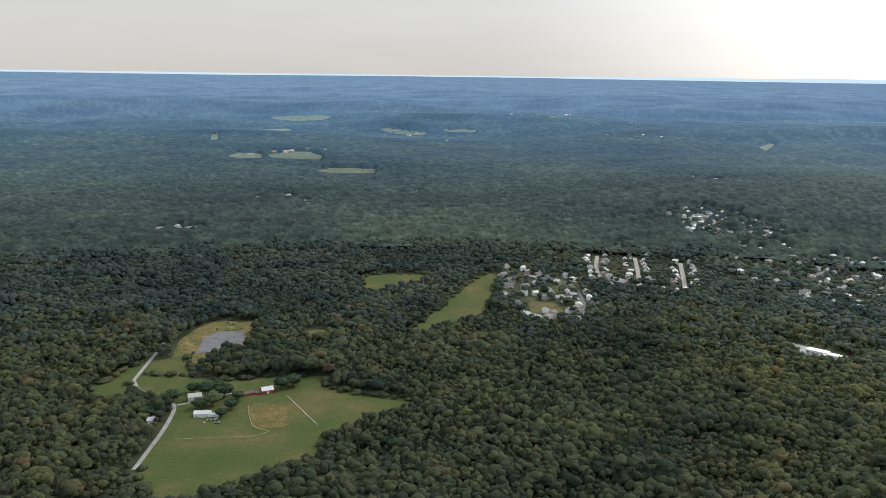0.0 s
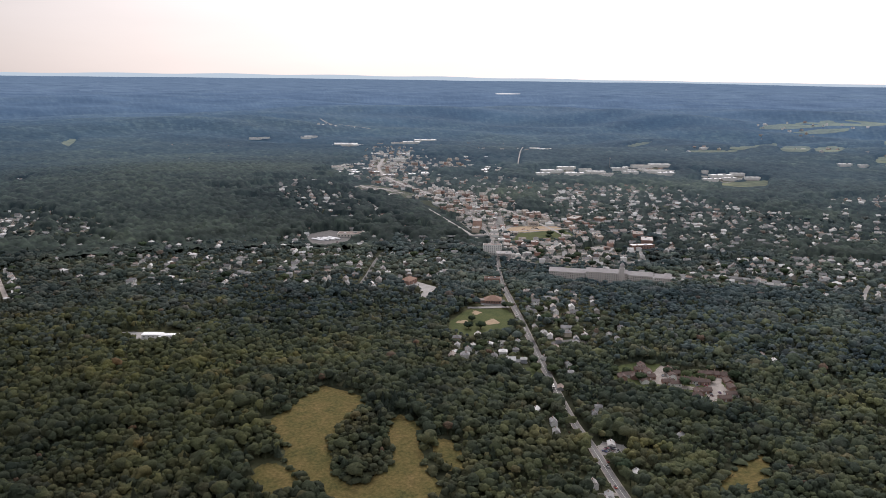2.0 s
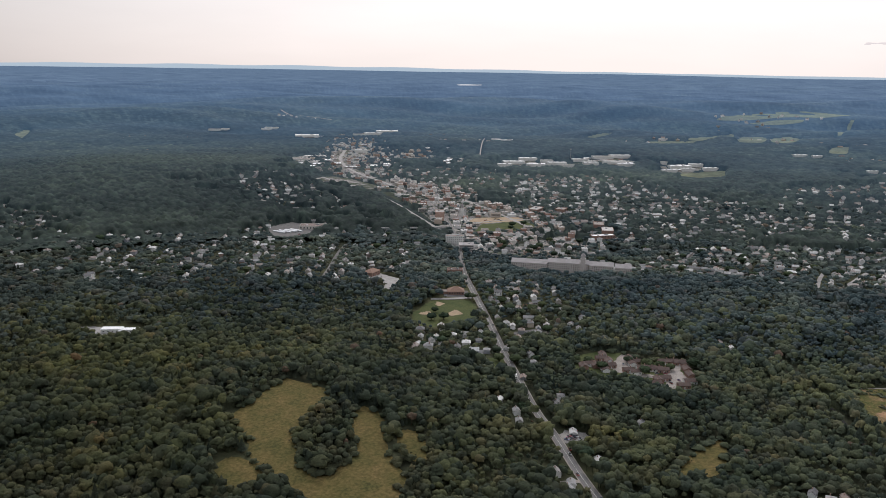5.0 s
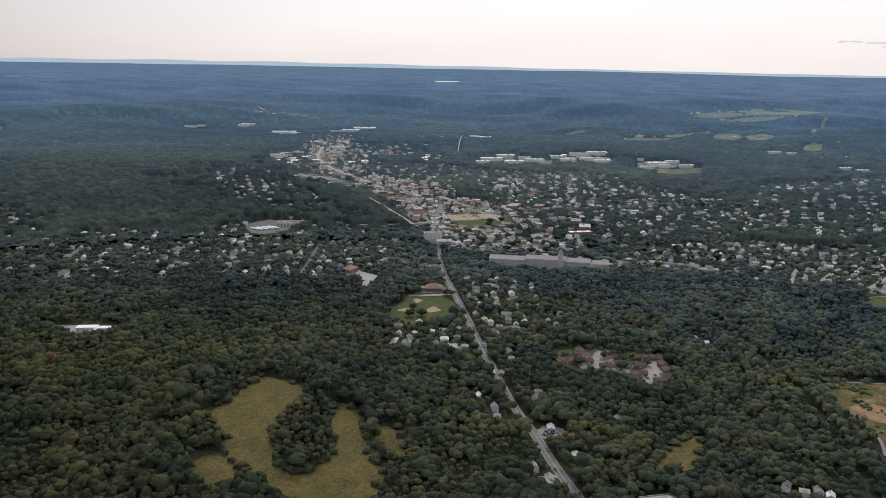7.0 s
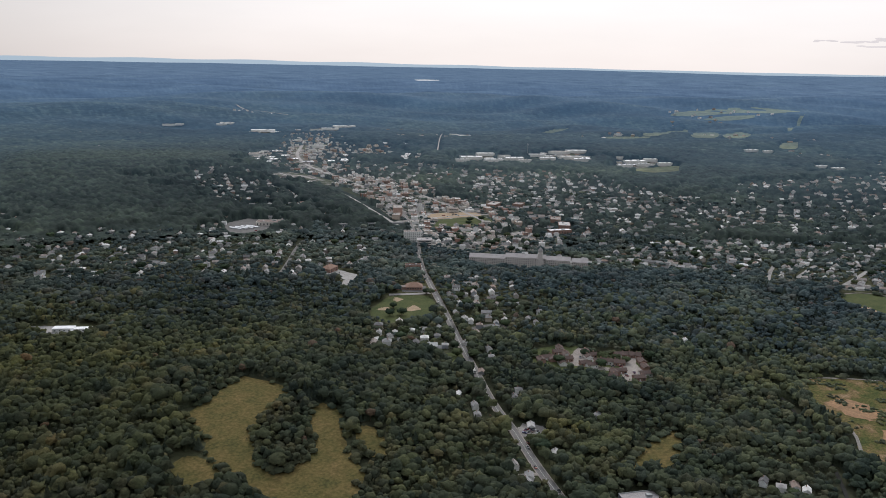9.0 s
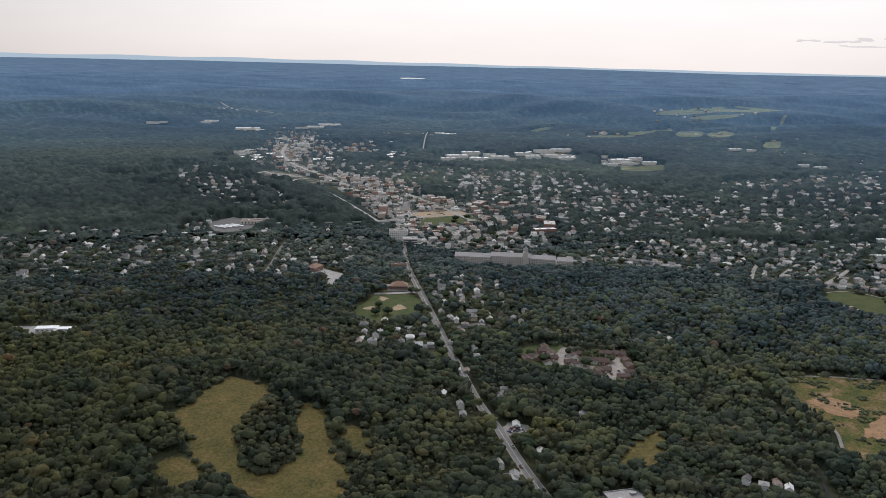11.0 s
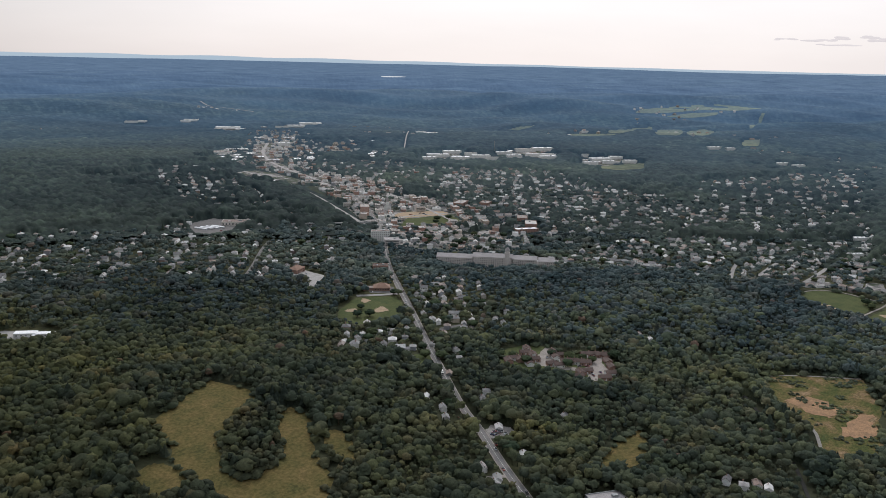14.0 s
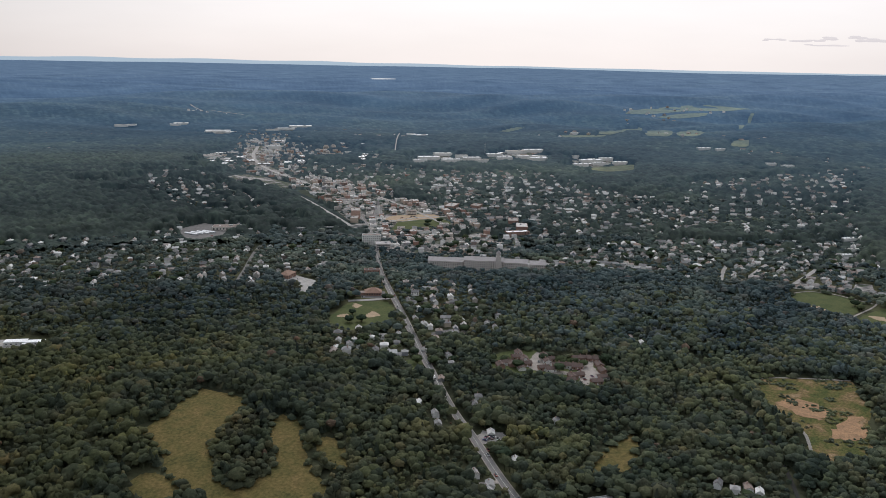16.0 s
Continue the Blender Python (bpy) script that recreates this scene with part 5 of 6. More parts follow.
for line in (COMB_STREET_A_LINE, COMB_STREET_B_LINE, COMB_STREET_C_LINE, COMB_STREET_D_LINE, ESTATE_STREET_LINE, NORTH_STREET_LINE):
    beside(line, 13, 10, FAR_HOUSES, 0.85, 5.0)
for line in (RIVER_STREET_LINE[1:], HILL_STREET_LINE, MILL_STREET_LINE, PARK_STREET_LINE, BALL_STREET_LINE, ELM_STREET_LINE, SIDE_STREET_LINE):
    beside(line, 18, 16, FAR_HOUSES, 0.55)
beside([(1112, 676), (1133, 655), (1165, 622), (1198, 575), (1207, 531), (1197, 481)], 13, 5, FAR_HOUSES, 0.95, 6.0)
fill(DOWNTOWN, 48, 22, 38, 0.95, SHOPS, 170, 0.3, 8.5)
fill(MILL_QUARTER, 40, 24, 40, 0.9, SHOPS[:2] + FAR_HOUSES, 50, 0.3, 8.5)
fill(DOWNTOWN, 48, 16, 30, 0.9, FAR_HOUSES, 130, 0.3, 6.0)
fill(UPTOWN, 50, 40, 50, 0.9, FAR_SHOPS + SHOPS, 60, 0.8, 13)
fill(UPTOWN, 50, 20, 34, 0.9, FAR_HOUSES, 110, 0.8, 7)
fill(grown(UPTOWN, 1.45), 50, 30, 50, 0.8, FAR_HOUSES, 110, 0.8, 9)
fill(UPTOWN_EAST, 40, 38, 46, 0.95, FAR_SHOPS + SHOPS, 34, 0.8, 13)
fill(UPTOWN_SOUTH, 40, 38, 46, 0.95, FAR_SHOPS, 14, 0.8, 13)
fill(UPTOWN_WEST, 40, 38, 46, 0.95, FAR_SHOPS, 16, 0.8, 13)
fill(MID_STREETS, 45, 24, 55, 0.9, NEAR_HOUSES, 26)
fill(PARK_EDGE, 42, 26, 50, 0.8, NEAR_HOUSES, 12)
fill(ESTATE, 20, 22, 44, 0.8, FAR_HOUSES, 18)
fill(WEST_HILL, 48, 22, 55, 0.72, FAR_HOUSES, 120, 0.6, 6.2, 0.92)
fill(RIDGE_FOOT, 30, 26, 70, 0.6, FAR_HOUSES, 36)
fill(UPPER_WEST, 60, 22, 60, 0.8, FAR_HOUSES, 80, 0.7, 6.2, 1.1)
fill(NORTH, 35, 24, 60, 0.7, FAR_HOUSES, 48, 0.7)
fill(EAST_TOWN, 35, 17, 44, 0.9, FAR_HOUSES, 470, 0.5, 6.2, 1.15)
fill(RIGHT_TOWN, 12, 18, 44, 0.9, FAR_HOUSES, 105, 0.5)
fill(TOWN_EDGE, 35, 26, 46, 0.9, SHOPS[:3], 14, 0.6, 9)
fill(TOWN_EDGE, 35, 17, 44, 0.9, FAR_HOUSES, 70, 0.5, 6.2, 1.15)
fill(FAR_EAST, 20, 26, 64, 0.7, FAR_HOUSES, 200, 0.8, 6.2, 1.25)
# Clusters of low sheds and stores on the edge of town.
for x, y, n, reach in ((2150, 1665, 9, 90), (2420, 1560, 12, 110), (2440, 1275, 9, 90), (2640, 2990, 12, 190), (2700, 850, 5, 90), (2300, 2150, 8, 120), (2790, 2300, 6, 130)):
    fill([(x + reach * math.cos(k), y + reach * math.sin(k)) for k in range(6)], -38, 34, 44, 0.95, FAR_SHOPS, n, 0.6, 13)
# Hamlets far off in the woods.
for x, y, n in ((3312, 1880, 8), (3600, 1250, 7), (3900, 1700, 6), (5300, 2450, 10), (5900, 2350, 8), (4700, 2150, 6), (3200, 880, 8), (3000, 560, 9), (2950, 3950, 8), (1750, 3300, 5), (900, 3900, 5), (-200, 4600, 6), (-560, 3060, 6), (100, 3900, 4), (560, 5200, 5), (2900, 2700, 8), (2600, 2250, 6), (1350, 2650, 5), (-380, 1950, 4), (-500, 1600, 5), (-120, 2050, 4), (700, 2250, 6)):
    for _ in range(n):
        k = math.hypot(x, y) / 2600
        place(rng.choice(FAR_HOUSES), x + rng.gauss(0, 55 * k), y + rng.gauss(0, 55 * k), rng.uniform(0, 360), 10, 1.0 + 0.25 * k)
# The nearest houses are things of their own; those far off are joined.
HOUSES.sort(key=lambda h: h[0])
rows_v, rows_f, rows_m = [], [], []
count = 0
for n, (_, ob, m) in enumerate(HOUSES):
    if n < 290:
        if ob.name not in used:
            used.add(ob.name)
            ob.matrix_basis = m
        else:
            copy_thing(ob, m @ Matrix.Diagonal([1 / k for k in ob.scale] + [1]))
        continue
    if ob.name in used:
        m = m @ Matrix.Diagonal((1, 1, 1, 1))
    for o in ob.children_recursive:
        if o.name.split(".")[0] not in ("wall", "roof", "chimney", "wing", "wing_roof"):
            continue
        p = m @ o.matrix_basis
        base = o.name.split(".")[0]
        for q in o.data.polygons:
            rows_f.append([count + v for v in q.vertices])
            rows_m.append({"wall": 0, "wing": 0, "chimney": 2}.get(base, 1))
        rows_v += [p @ v.co for v in o.data.vertices]
        count += len(o.data.vertices)
me = bpy.data.meshes.new("far_houses")
me.from_pydata(rows_v, [], rows_f)
for material in (SIDING_ROW, SHINGLE_ROW, RED_BRICK):
    me.materials.append(material)
me.polygons.foreach_set("material_index", rows_m)
tagged(new("far_houses", me), "pale gabled town houses scattered among trees", "houses", kind="stuff")
for ob in PATTERNS:
    if ob.name not in used:
        for o in (*ob.children_recursive, ob):
            bpy.data.objects.remove(o)

# Finish the far canopy, now that the buildings stand.
feet = np.array(FOOTPRINTS)
for x, y, r in feet[np.hypot(feet[:, 0], feet[:, 1]) > 1450]:
    bare |= np.hypot(wx - x, wy - y) < r
    d = math.hypot(x, y)
    for back in (10, 20) if r < 15 or d < 1800 else (10, 25, 45, 70):
        bare |= np.hypot(wx - x * (1 - back / d), wy - y * (1 - back / d)) < r * 0.8
# Among the houses the trees are lower, and few in the town centre.
low = np.zeros(wr.shape, bool)
for zone in (EAST_TOWN, TOWN_EDGE, FAR_EAST, UPPER_WEST, NORTH, RIGHT_TOWN, grown(UPTOWN, 1.4), grown(UPTOWN_EAST, 1.6), grown(UPTOWN_SOUTH, 1.6)):
    stir = 120 * (crowns(wx, wy, 110.0)[0] - 0.6)
    low |= inside(zone, wx + stir, wy - stir)
top = np.where(low, top * (0.30 + 0.40 * (crowns(wx, wy, 24.0)[0] > 0.95)), top)
paved = inside(RAIL_YARD, wx, wy) | (off_line(MAIN_ROAD_LINE[-6:], wx, wy) < 14)
for zone in (DOWNTOWN, UPTOWN, UPTOWN_EAST, UPTOWN_SOUTH, UPTOWN_WEST, MILL_QUARTER, WORKS_WEST, WORKS_EAST, SCHOOL_HILL, STRIP_NORTH, STRIP_WEST):
    paved |= inside(zone, wx, wy)
    sway = 60 * (crowns(wx, wy, 70.0)[0] - 0.6)
    top = np.where(inside(zone, wx + sway, wy - sway), np.where((crowns(wx, wy, 30.0)[0] > 0.85) & (wr > 2000), 7.0, 0.05), top)
bare |= inside(RAIL_YARD, wx, wy) | (off_line(BRANCH_STREET_LINE, wx, wy) < 10)
# Its edge slopes down to yards and clearings.
edge = bare.astype(float)
for _ in range(3):
    edge[1:-1, 1:-1] = (edge[:-2, 1:-1] + edge[2:, 1:-1] + edge[1:-1, :-2] + edge[1:-1, 2:] + edge[1:-1, 1:-1]) / 5
top = top * (1 - 0.8 * edge)
top = np.where(young & ~bare, top * 0.3, top)
top = np.where(bare, np.where(low, 1.2, 0.1), top)
top = np.where(paved & (bare | (top < 1)), -0.6, top)
wp, _ = drawn_in(np.stack([wx, wy, relief(wx, wy) + far_hills(wx, wy) + top], -1))
nr, nt = wr.shape
i, j = np.meshgrid(np.arange(nr - 1), np.arange(nt - 1), indexing="ij")
quads = np.stack([i * nt + j, (i + 1) * nt + j, (i + 1) * nt + j + 1, i * nt + j + 1], -1).reshape(-1, 4)
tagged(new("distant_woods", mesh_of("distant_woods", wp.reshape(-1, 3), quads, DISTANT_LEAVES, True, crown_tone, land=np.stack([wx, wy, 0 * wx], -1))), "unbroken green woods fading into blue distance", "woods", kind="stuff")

# ---- trees ----
GOLD = (1 + 5 ** 0.5) / 2
ICO = np.array([(-1, GOLD, 0), (1, GOLD, 0), (-1, -GOLD, 0), (1, -GOLD, 0), (0, -1, GOLD), (0, 1, GOLD), (0, -1, -GOLD), (0, 1, -GOLD), (GOLD, 0, -1), (GOLD, 0, 1), (-GOLD, 0, -1), (-GOLD, 0, 1)]) / math.hypot(1, GOLD)


def ball_faces():
    """The faces of the twenty-sided ball: triples of neighbours."""
    near = 1.06
    out = []
    for a in range(12):
        for b in range(a + 1, 12):
            for c in range(b + 1, 12):
                p, q, r = ICO[a], ICO[b], ICO[c]
                if max(np.linalg.norm(p - q), np.linalg.norm(q - r), np.linalg.norm(p - r)) < near:
                    out.append((a, b, c) if np.dot(np.cross(q - p, r - p), p + q + r) > 0 else (a, c, b))
    return np.array(out)


ICO_FACES = ball_faces()


def finer(verts, faces):
    """Every face of a ball split in four."""
    verts, made, out = [tuple(v) for v in verts], {}, []

    def middle(p, q):
        key = (min(p, q), max(p, q))
        if key not in made:
            m = (np.array(verts[p]) + np.array(verts[q])) / 2
            made[key] = len(verts)
            verts.append(tuple(m / np.linalg.norm(m)))
        return made[key]

    for p, q, r in faces:
        x, y, z = middle(p, q), middle(q, r), middle(r, p)
        out += [(p, x, z), (x, q, y), (z, y, r), (x, y, z)]
    return np.array(verts), np.array(out)


BALL, BALL_FACES = finer(ICO, ICO_FACES)


def crown_shape(gen, lumps, tufts, trunk, tall=1.0, leaf=0.075, under=0.3, fine=False):
    """One tree of height 1 with a domed crown of leaf lumps, loose leaf tufts and a trunk. Crown radius about 0.3."""
    vs, fs = [], []
    n = 0

    def put_in(v, f):
        nonlocal n
        vs.append(v)
        fs.append(np.asarray(f) + n)
        n += len(v)

    seats = []
    # The main dome of the crown, uneven, open below.
    c, r = np.array((0, 0, 0.60 * tall)), 0.28
    base, faces = (BALL, BALL_FACES) if fine else (ICO, ICO_FACES)
    v = base @ np.array(Euler(gen.uniform(0, 6, 3)).to_matrix()).T
    seed = gen.uniform(0, 90)
    swell = np.array([0.96 + 0.36 * noise.noise(Vector(p) * 1.5 + Vector((seed, 0, 0))) + 0.55 * noise.noise(Vector(p) * 3.6 + Vector((0, seed, 0))) for p in v])
    v = v * swell[:, None] * np.array((r * gen.uniform(0.85, 1.15), r * gen.uniform(0.85, 1.15), r * 1.1)) + c
    put_in(v, faces[v[:, 2][faces].mean(1) > c[2] - under * r])
    seats.append((c, r))
    for k in range(lumps):
        a = 2.4 * k + gen.uniform(-0.5, 0.5)
        d = gen.uniform(0.13, 0.22)
        c = np.array((d * math.cos(a), d * math.sin(a), gen.uniform(0.50, 0.80) * tall))
        r = gen.uniform(0.09, 0.14)
        v = (ICO @ np.array(Euler(gen.uniform(0, 6, 3)).to_matrix()).T) * gen.uniform(0.8, 1.25, (12, 1)) * np.array((r, r, r * 0.9)) + c
        put_in(v, ICO_FACES[v[:, 2][ICO_FACES].mean(1) > c[2] - 0.05 * r])
        seats.append((c, r))
    for k in range(tufts):
        c, r = seats[0] if gen.random() < 0.6 else seats[gen.integers(len(seats))]
        w = gen.normal(size=3)
        w[2] = abs(w[2]) * 0.8 if under < 1 else w[2]
        w /= np.linalg.norm(w)
        p = c + w * r * gen.uniform(0.9, 1.12)
        # A spray of leaves lies along the crown's surface, tilted at random.
        n_ = w + gen.normal(size=3) * 0.30
        n_ /= np.linalg.norm(n_)
        a_ = np.cross(n_, (0.3, 0.5, 0.81) if abs(n_[2]) < 0.9 else (1, 0, 0))
        a_ /= np.linalg.norm(a_)
        b_ = np.cross(n_, a_)
        q0, wide_ = gen.uniform(0, 6.28), leaf * gen.uniform(0.7, 1.35)
        put_in(np.array([p + wide_ * gen.uniform(0.7, 1.3) * (a_ * math.cos(q0 + q) + b_ * math.sin(q0 + q)) for q in (0, 2.1, 4.2)]), [(0, 1, 2)])
    if trunk:
        ring = [(math.cos(q), math.sin(q)) for q in (0, 2.1, 4.2)]
        v = [(0.02 * x, 0.02 * y, 0) for x, y in ring] + [(0.011 * x, 0.011 * y, 0.6) for x, y in ring]
        put_in(np.array(v), [(a, (a + 1) % 3, (a + 1) % 3 + 3) for a in range(3)] + [(a, (a + 1) % 3 + 3, a + 3) for a in range(3)])
    return np.vstack(vs), np.vstack(fs)


def conifer_shape(gen):
    """A dark pointed tree of stacked ragged skirts."""
    vs, fs = [], []
    n = 0
    for k in range(5):
        z, r = 0.22 + 0.15 * k, 0.19 - 0.033 * k
        ring = [(r * gen.uniform(0.75, 1.2) * math.cos(q), r * gen.uniform(0.75, 1.2) * math.sin(q), z + gen.uniform(-0.03, 0.03)) for q in np.arange(7) * 2 * math.pi / 7]
        vs.append(np.array(ring + [(0, 0, z + 0.26)]))
        fs.append(np.array([(a, (a + 1) % 7, 7) for a in range(7)]) + n)
        n += 8
    return np.vstack(vs), np.vstack(fs)


gen = np.random.default_rng(5)
NEAR_SHAPES = [crown_shape(gen, 2, 15, True, t, 0.052, fine=True) for t in (1.0, 0.95, 1.05, 1.0, 0.9, 1.0, 1.1, 0.97)]
MID_SHAPES = [crown_shape(gen, 2, 3, False, t, 0.085) for t in (1.0, 0.95, 1.05, 1.0, 0.92, 1.0, 1.1, 0.97)]
FAR_SHAPES = [crown_shape(gen, 0, 2, False, t, 0.12) for t in (1.0, 0.95, 1.05, 1.0, 0.92, 1.0, 1.1, 0.97)]
PINE_SHAPES = [conifer_shape(gen) for _ in range(3)]

# Where trees may stand: a jittered grid over the land in view, less open land, roads and buildings.
step = 6.1
gx, gy = np.meshgrid(np.arange(-1000, 2060, step), np.arange(-60, 2060, step))
gx = gx.ravel() + gen.uniform(-0.45, 0.45, gx.size) * step
gy = gy.ravel() + gen.uniform(-0.45, 0.45, gy.size) * step
dist, bearing = np.hypot(gx, gy), np.degrees(np.arctan2(gx, gy))
ok = (dist > 470) & (dist < 2050) & (bearing > -31) & (bearing < 83)
ok &= gen.random(len(gx)) < np.interp(dist, (900, 1500, 2000), (1.0, 0.68, 0.5))
for zone in (EAST_TOWN, TOWN_EDGE, FAR_EAST, UPPER_WEST, NORTH, RIGHT_TOWN, DOWNTOWN, WEST_HILL, RIDGE_FOOT, UPTOWN):
    dist = np.where(inside(zone, gx, gy), 0.0, dist)
ok &= dist < 1500 + gen.uniform(-60, 60, len(gx))
gx, gy = gx[ok], gy[ok]
ok = np.ones(len(gx), bool)
for name, poly, *_ in OPEN_LAND + PAVED:
    edge = gen.uniform(-2.5, 2.5, (2, len(gx)))
    q = rounded(poly)
    ok &= ~inside(q, gx + edge[0], gy + edge[1])
    for dx, dy in ((4.2, 0), (-4.2, 0), (0, 4.2), (0, -4.2)):
        ok &= ~inside(q, gx + dx, gy + dy)
ok |= inside(rounded(FIELD_COPSE, 1), gx, gy) & ~inside(rounded(HAYFIELD), gx, gy)
ok &= ~inside(MILL_QUARTER, gx, gy) | (gen.random(len(gx)) < 0.3)
for name, line, width, *_ in ROADS:
    shaded = (gy > 765) & (gy < 930) & (name == "main_road")
    ok &= (off_line(smooth_line(line, 1), gx, gy) > width / 2 + (2.6 if width > 6 else 2.6 if width == 3.0 else 2.0)) | (shaded & (off_line(line, gx, gy) > 4.2))
# Scrub on the waste ground and in the dry field.
bx, by = gen.uniform(660, 900, 2600), gen.uniform(85, 250, 2600)
clumps = np.array([noise.noise(Vector((x / 28, y / 28, 9.1))) for x, y in zip(bx, by)])
scrub = inside(GRAVEL_YARD, bx, by) & (clumps > 0.08) & ~inside(SAND_PIT, bx, by) & (off_line(DIRT_TRACK_LINE, bx, by) > 4)
cx, cy = gen.uniform(-280, -180, 400), gen.uniform(790, 1000, 400)
scrub2 = inside(DRY_FIELD, cx, cy) & (gen.random(400) < 0.3) & ~inside(GREY_YARD, cx, cy)
# Bushes along the edges of the open land.
ex, ey = [], []
for poly in (HAYFIELD, FIELD_COPSE, FIELD_COPSE, SMALL_MEADOW, HOLLOW_MEADOW, GRAVEL_YARD, FARM_FIELD, FARM_PASTURE, NORTH_FIELD, SLOPING_FIELD, BALL_FIELD, APARTMENT_LAWN):
    q = rounded(poly)
    for a, b in zip(q, np.roll(q, -1, 0)):
        n = max(1, int(np.hypot(*(b - a)) / 2.6))
        for k in range(n):
            if rng.random() < 0.3:
                p = a + (b - a) * (k + rng.random()) / n
                ex.append(p[0] + rng.uniform(-2.5, 2.5))
                ey.append(p[1] + rng.uniform(-2.5, 2.5))
ex, ey = np.array(ex), np.array(ey)
hedge = np.hypot(ex, ey) > 380
for name, line, width, *_ in ROADS:
    hedge &= off_line(line, ex, ey) > width / 2 + 2
for poly in (HAYFIELD, FARM_FIELD):
    inner = inside(rounded(poly), ex, ey) & ~inside(rounded(FIELD_COPSE), ex + 3, ey) & ~inside(rounded(FIELD_COPSE), ex - 3, ey)
    deep = inner & inside(rounded(poly), ex + 6, ey) & inside(rounded(poly), ex - 6, ey) & inside(rounded(poly), ex, ey + 6) & inside(rounded(poly), ex, ey - 6)
    hedge &= ~deep
SCRUB_X, SCRUB_Y = np.concatenate([bx[scrub], cx[scrub2], ex[hedge]]), np.concatenate([by[scrub], cy[scrub2], ey[hedge]])
for x, y, r in FOOTPRINTS:
    ok &= np.hypot(gx - x, gy - y) > r * 0.92
    d = math.hypot(x, y)
    if 450 < d < 2100:
        near = 1 - (8 if d < 1000 else 13) / d
        ok &= np.hypot(gx - x * near, gy - y * near) > r * 0.95
thin_out = np.zeros(len(gx))
for zone, share_out in ((DOWNTOWN, 0.5), (EAST_TOWN, 0.2), (RIGHT_TOWN, 0.3), (WEST_HILL, 0.2), (RIDGE_FOOT, 0.3), (UPPER_WEST, 0.35), (NORTH, 0.3), (FAR_EAST, 0.2), (COMB, 0.45), (ESTATE, 0.72), (MID_STREETS, 0.15), (UPTOWN, 0.5), (UPTOWN_SOUTH, 0.6), (UPTOWN_EAST, 0.6)):
    thin_out = np.maximum(thin_out, inside(zone, gx, gy) * share_out)
thin_out[off_line(TREE_BELT_LINE, gx, gy) < 22] = 0
ok &= gen.random(len(gx)) > thin_out
gx, gy = gx[ok], gy[ok]
dist = np.hypot(gx, gy)
gz = relief(gx, gy)
size = gen.uniform(8.0, 13.5, len(gx))
size *= np.array([1 + 0.5 * noise.noise(Vector((x / 24, y / 24, 1.5))) + 0.25 * noise.noise(Vector((x / 90, y / 90, 6.5))) for x, y in zip(gx, gy)])
wide = gen.uniform(0.8, 1.55, len(gx))
wide *= np.interp(dist, (900, 1500, 2000), (1.0, 1.2, 1.4))
# Garden trees near houses are smaller.
garden = np.zeros(len(gx), bool)
for x, y, r in FOOTPRINTS:
    if math.hypot(x, y) < 2100:
        garden |= (np.hypot(gx - x, gy - y) < r + (7 if math.hypot(x, y) < 1000 else 12))
size[garden] *= gen.uniform(0.45, 0.9, garden.sum())
wide[garden] *= 1.25
turn = gen.uniform(0, 6.283, len(gx))
tint = np.clip(0.42 + 0.27 * gen.normal(size=len(gx)), 0.0, 0.95)
tint[gen.random(len(gx)) < 0.003] = 1.0
# Underwood that closes the gaps between the trunks.
ux, uy = np.meshgrid(np.arange(-800, 1500, 6.0), np.arange(-20, 1530, 6.0), indexing="ij")
solid = np.zeros(ux.shape, bool)
ix = np.clip(np.round((gx + 800) / 6).astype(int), 0, ux.shape[0] - 1)
iy = np.clip(np.round((gy + 20) / 6).astype(int), 0, ux.shape[1] - 1)
count = np.zeros(ux.shape)
for dx in (-1, 0, 1):
    for dy in (-1, 0, 1):
        np.add.at(count, (np.clip(ix + dx, 0, ux.shape[0] - 1), np.clip(iy + dy, 0, ux.shape[1] - 1)), size > 9.5)
solid = count >= 5
solid[1:-1, 1:-1] &= solid[:-2, 1:-1] & solid[2:, 1:-1] & solid[1:-1, :-2] & solid[1:-1, 2:]
uz = relief(ux, uy) + np.where(solid, 4.2 + 1.4 * crowns(ux, uy, 8.0)[0] + gen.uniform(0, 2.0, ux.shape), -0.6)
n = ux.shape[1]
i, j = np.meshgrid(np.arange(ux.shape[0] - 1), np.arange(n - 1), indexing="ij")
some = solid[:-1, :-1] | solid[1:, :-1] | solid[:-1, 1:] | solid[1:, 1:]
quads = np.stack([i * n + j, (i + 1) * n + j, (i + 1) * n + j + 1, i * n + j + 1], -1)[some]
tagged(new("underwood", mesh_of("underwood", np.stack([ux, uy, uz], -1).reshape(-1, 3), quads, LEAVES, False, gen.uniform(0.0, 0.5, ux.size))), "dark green bushes under the woodland crowns", "bushes", kind="stuff")
stand_noise = np.array([noise.noise(Vector((x / 70, y / 70, 3.7))) for x, y in zip(gx, gy)])
pine = (stand_noise > 0.28) & (gen.random(len(gx)) < 0.2)
wide[pine] *= 1.5
tint[pine] = 0.0


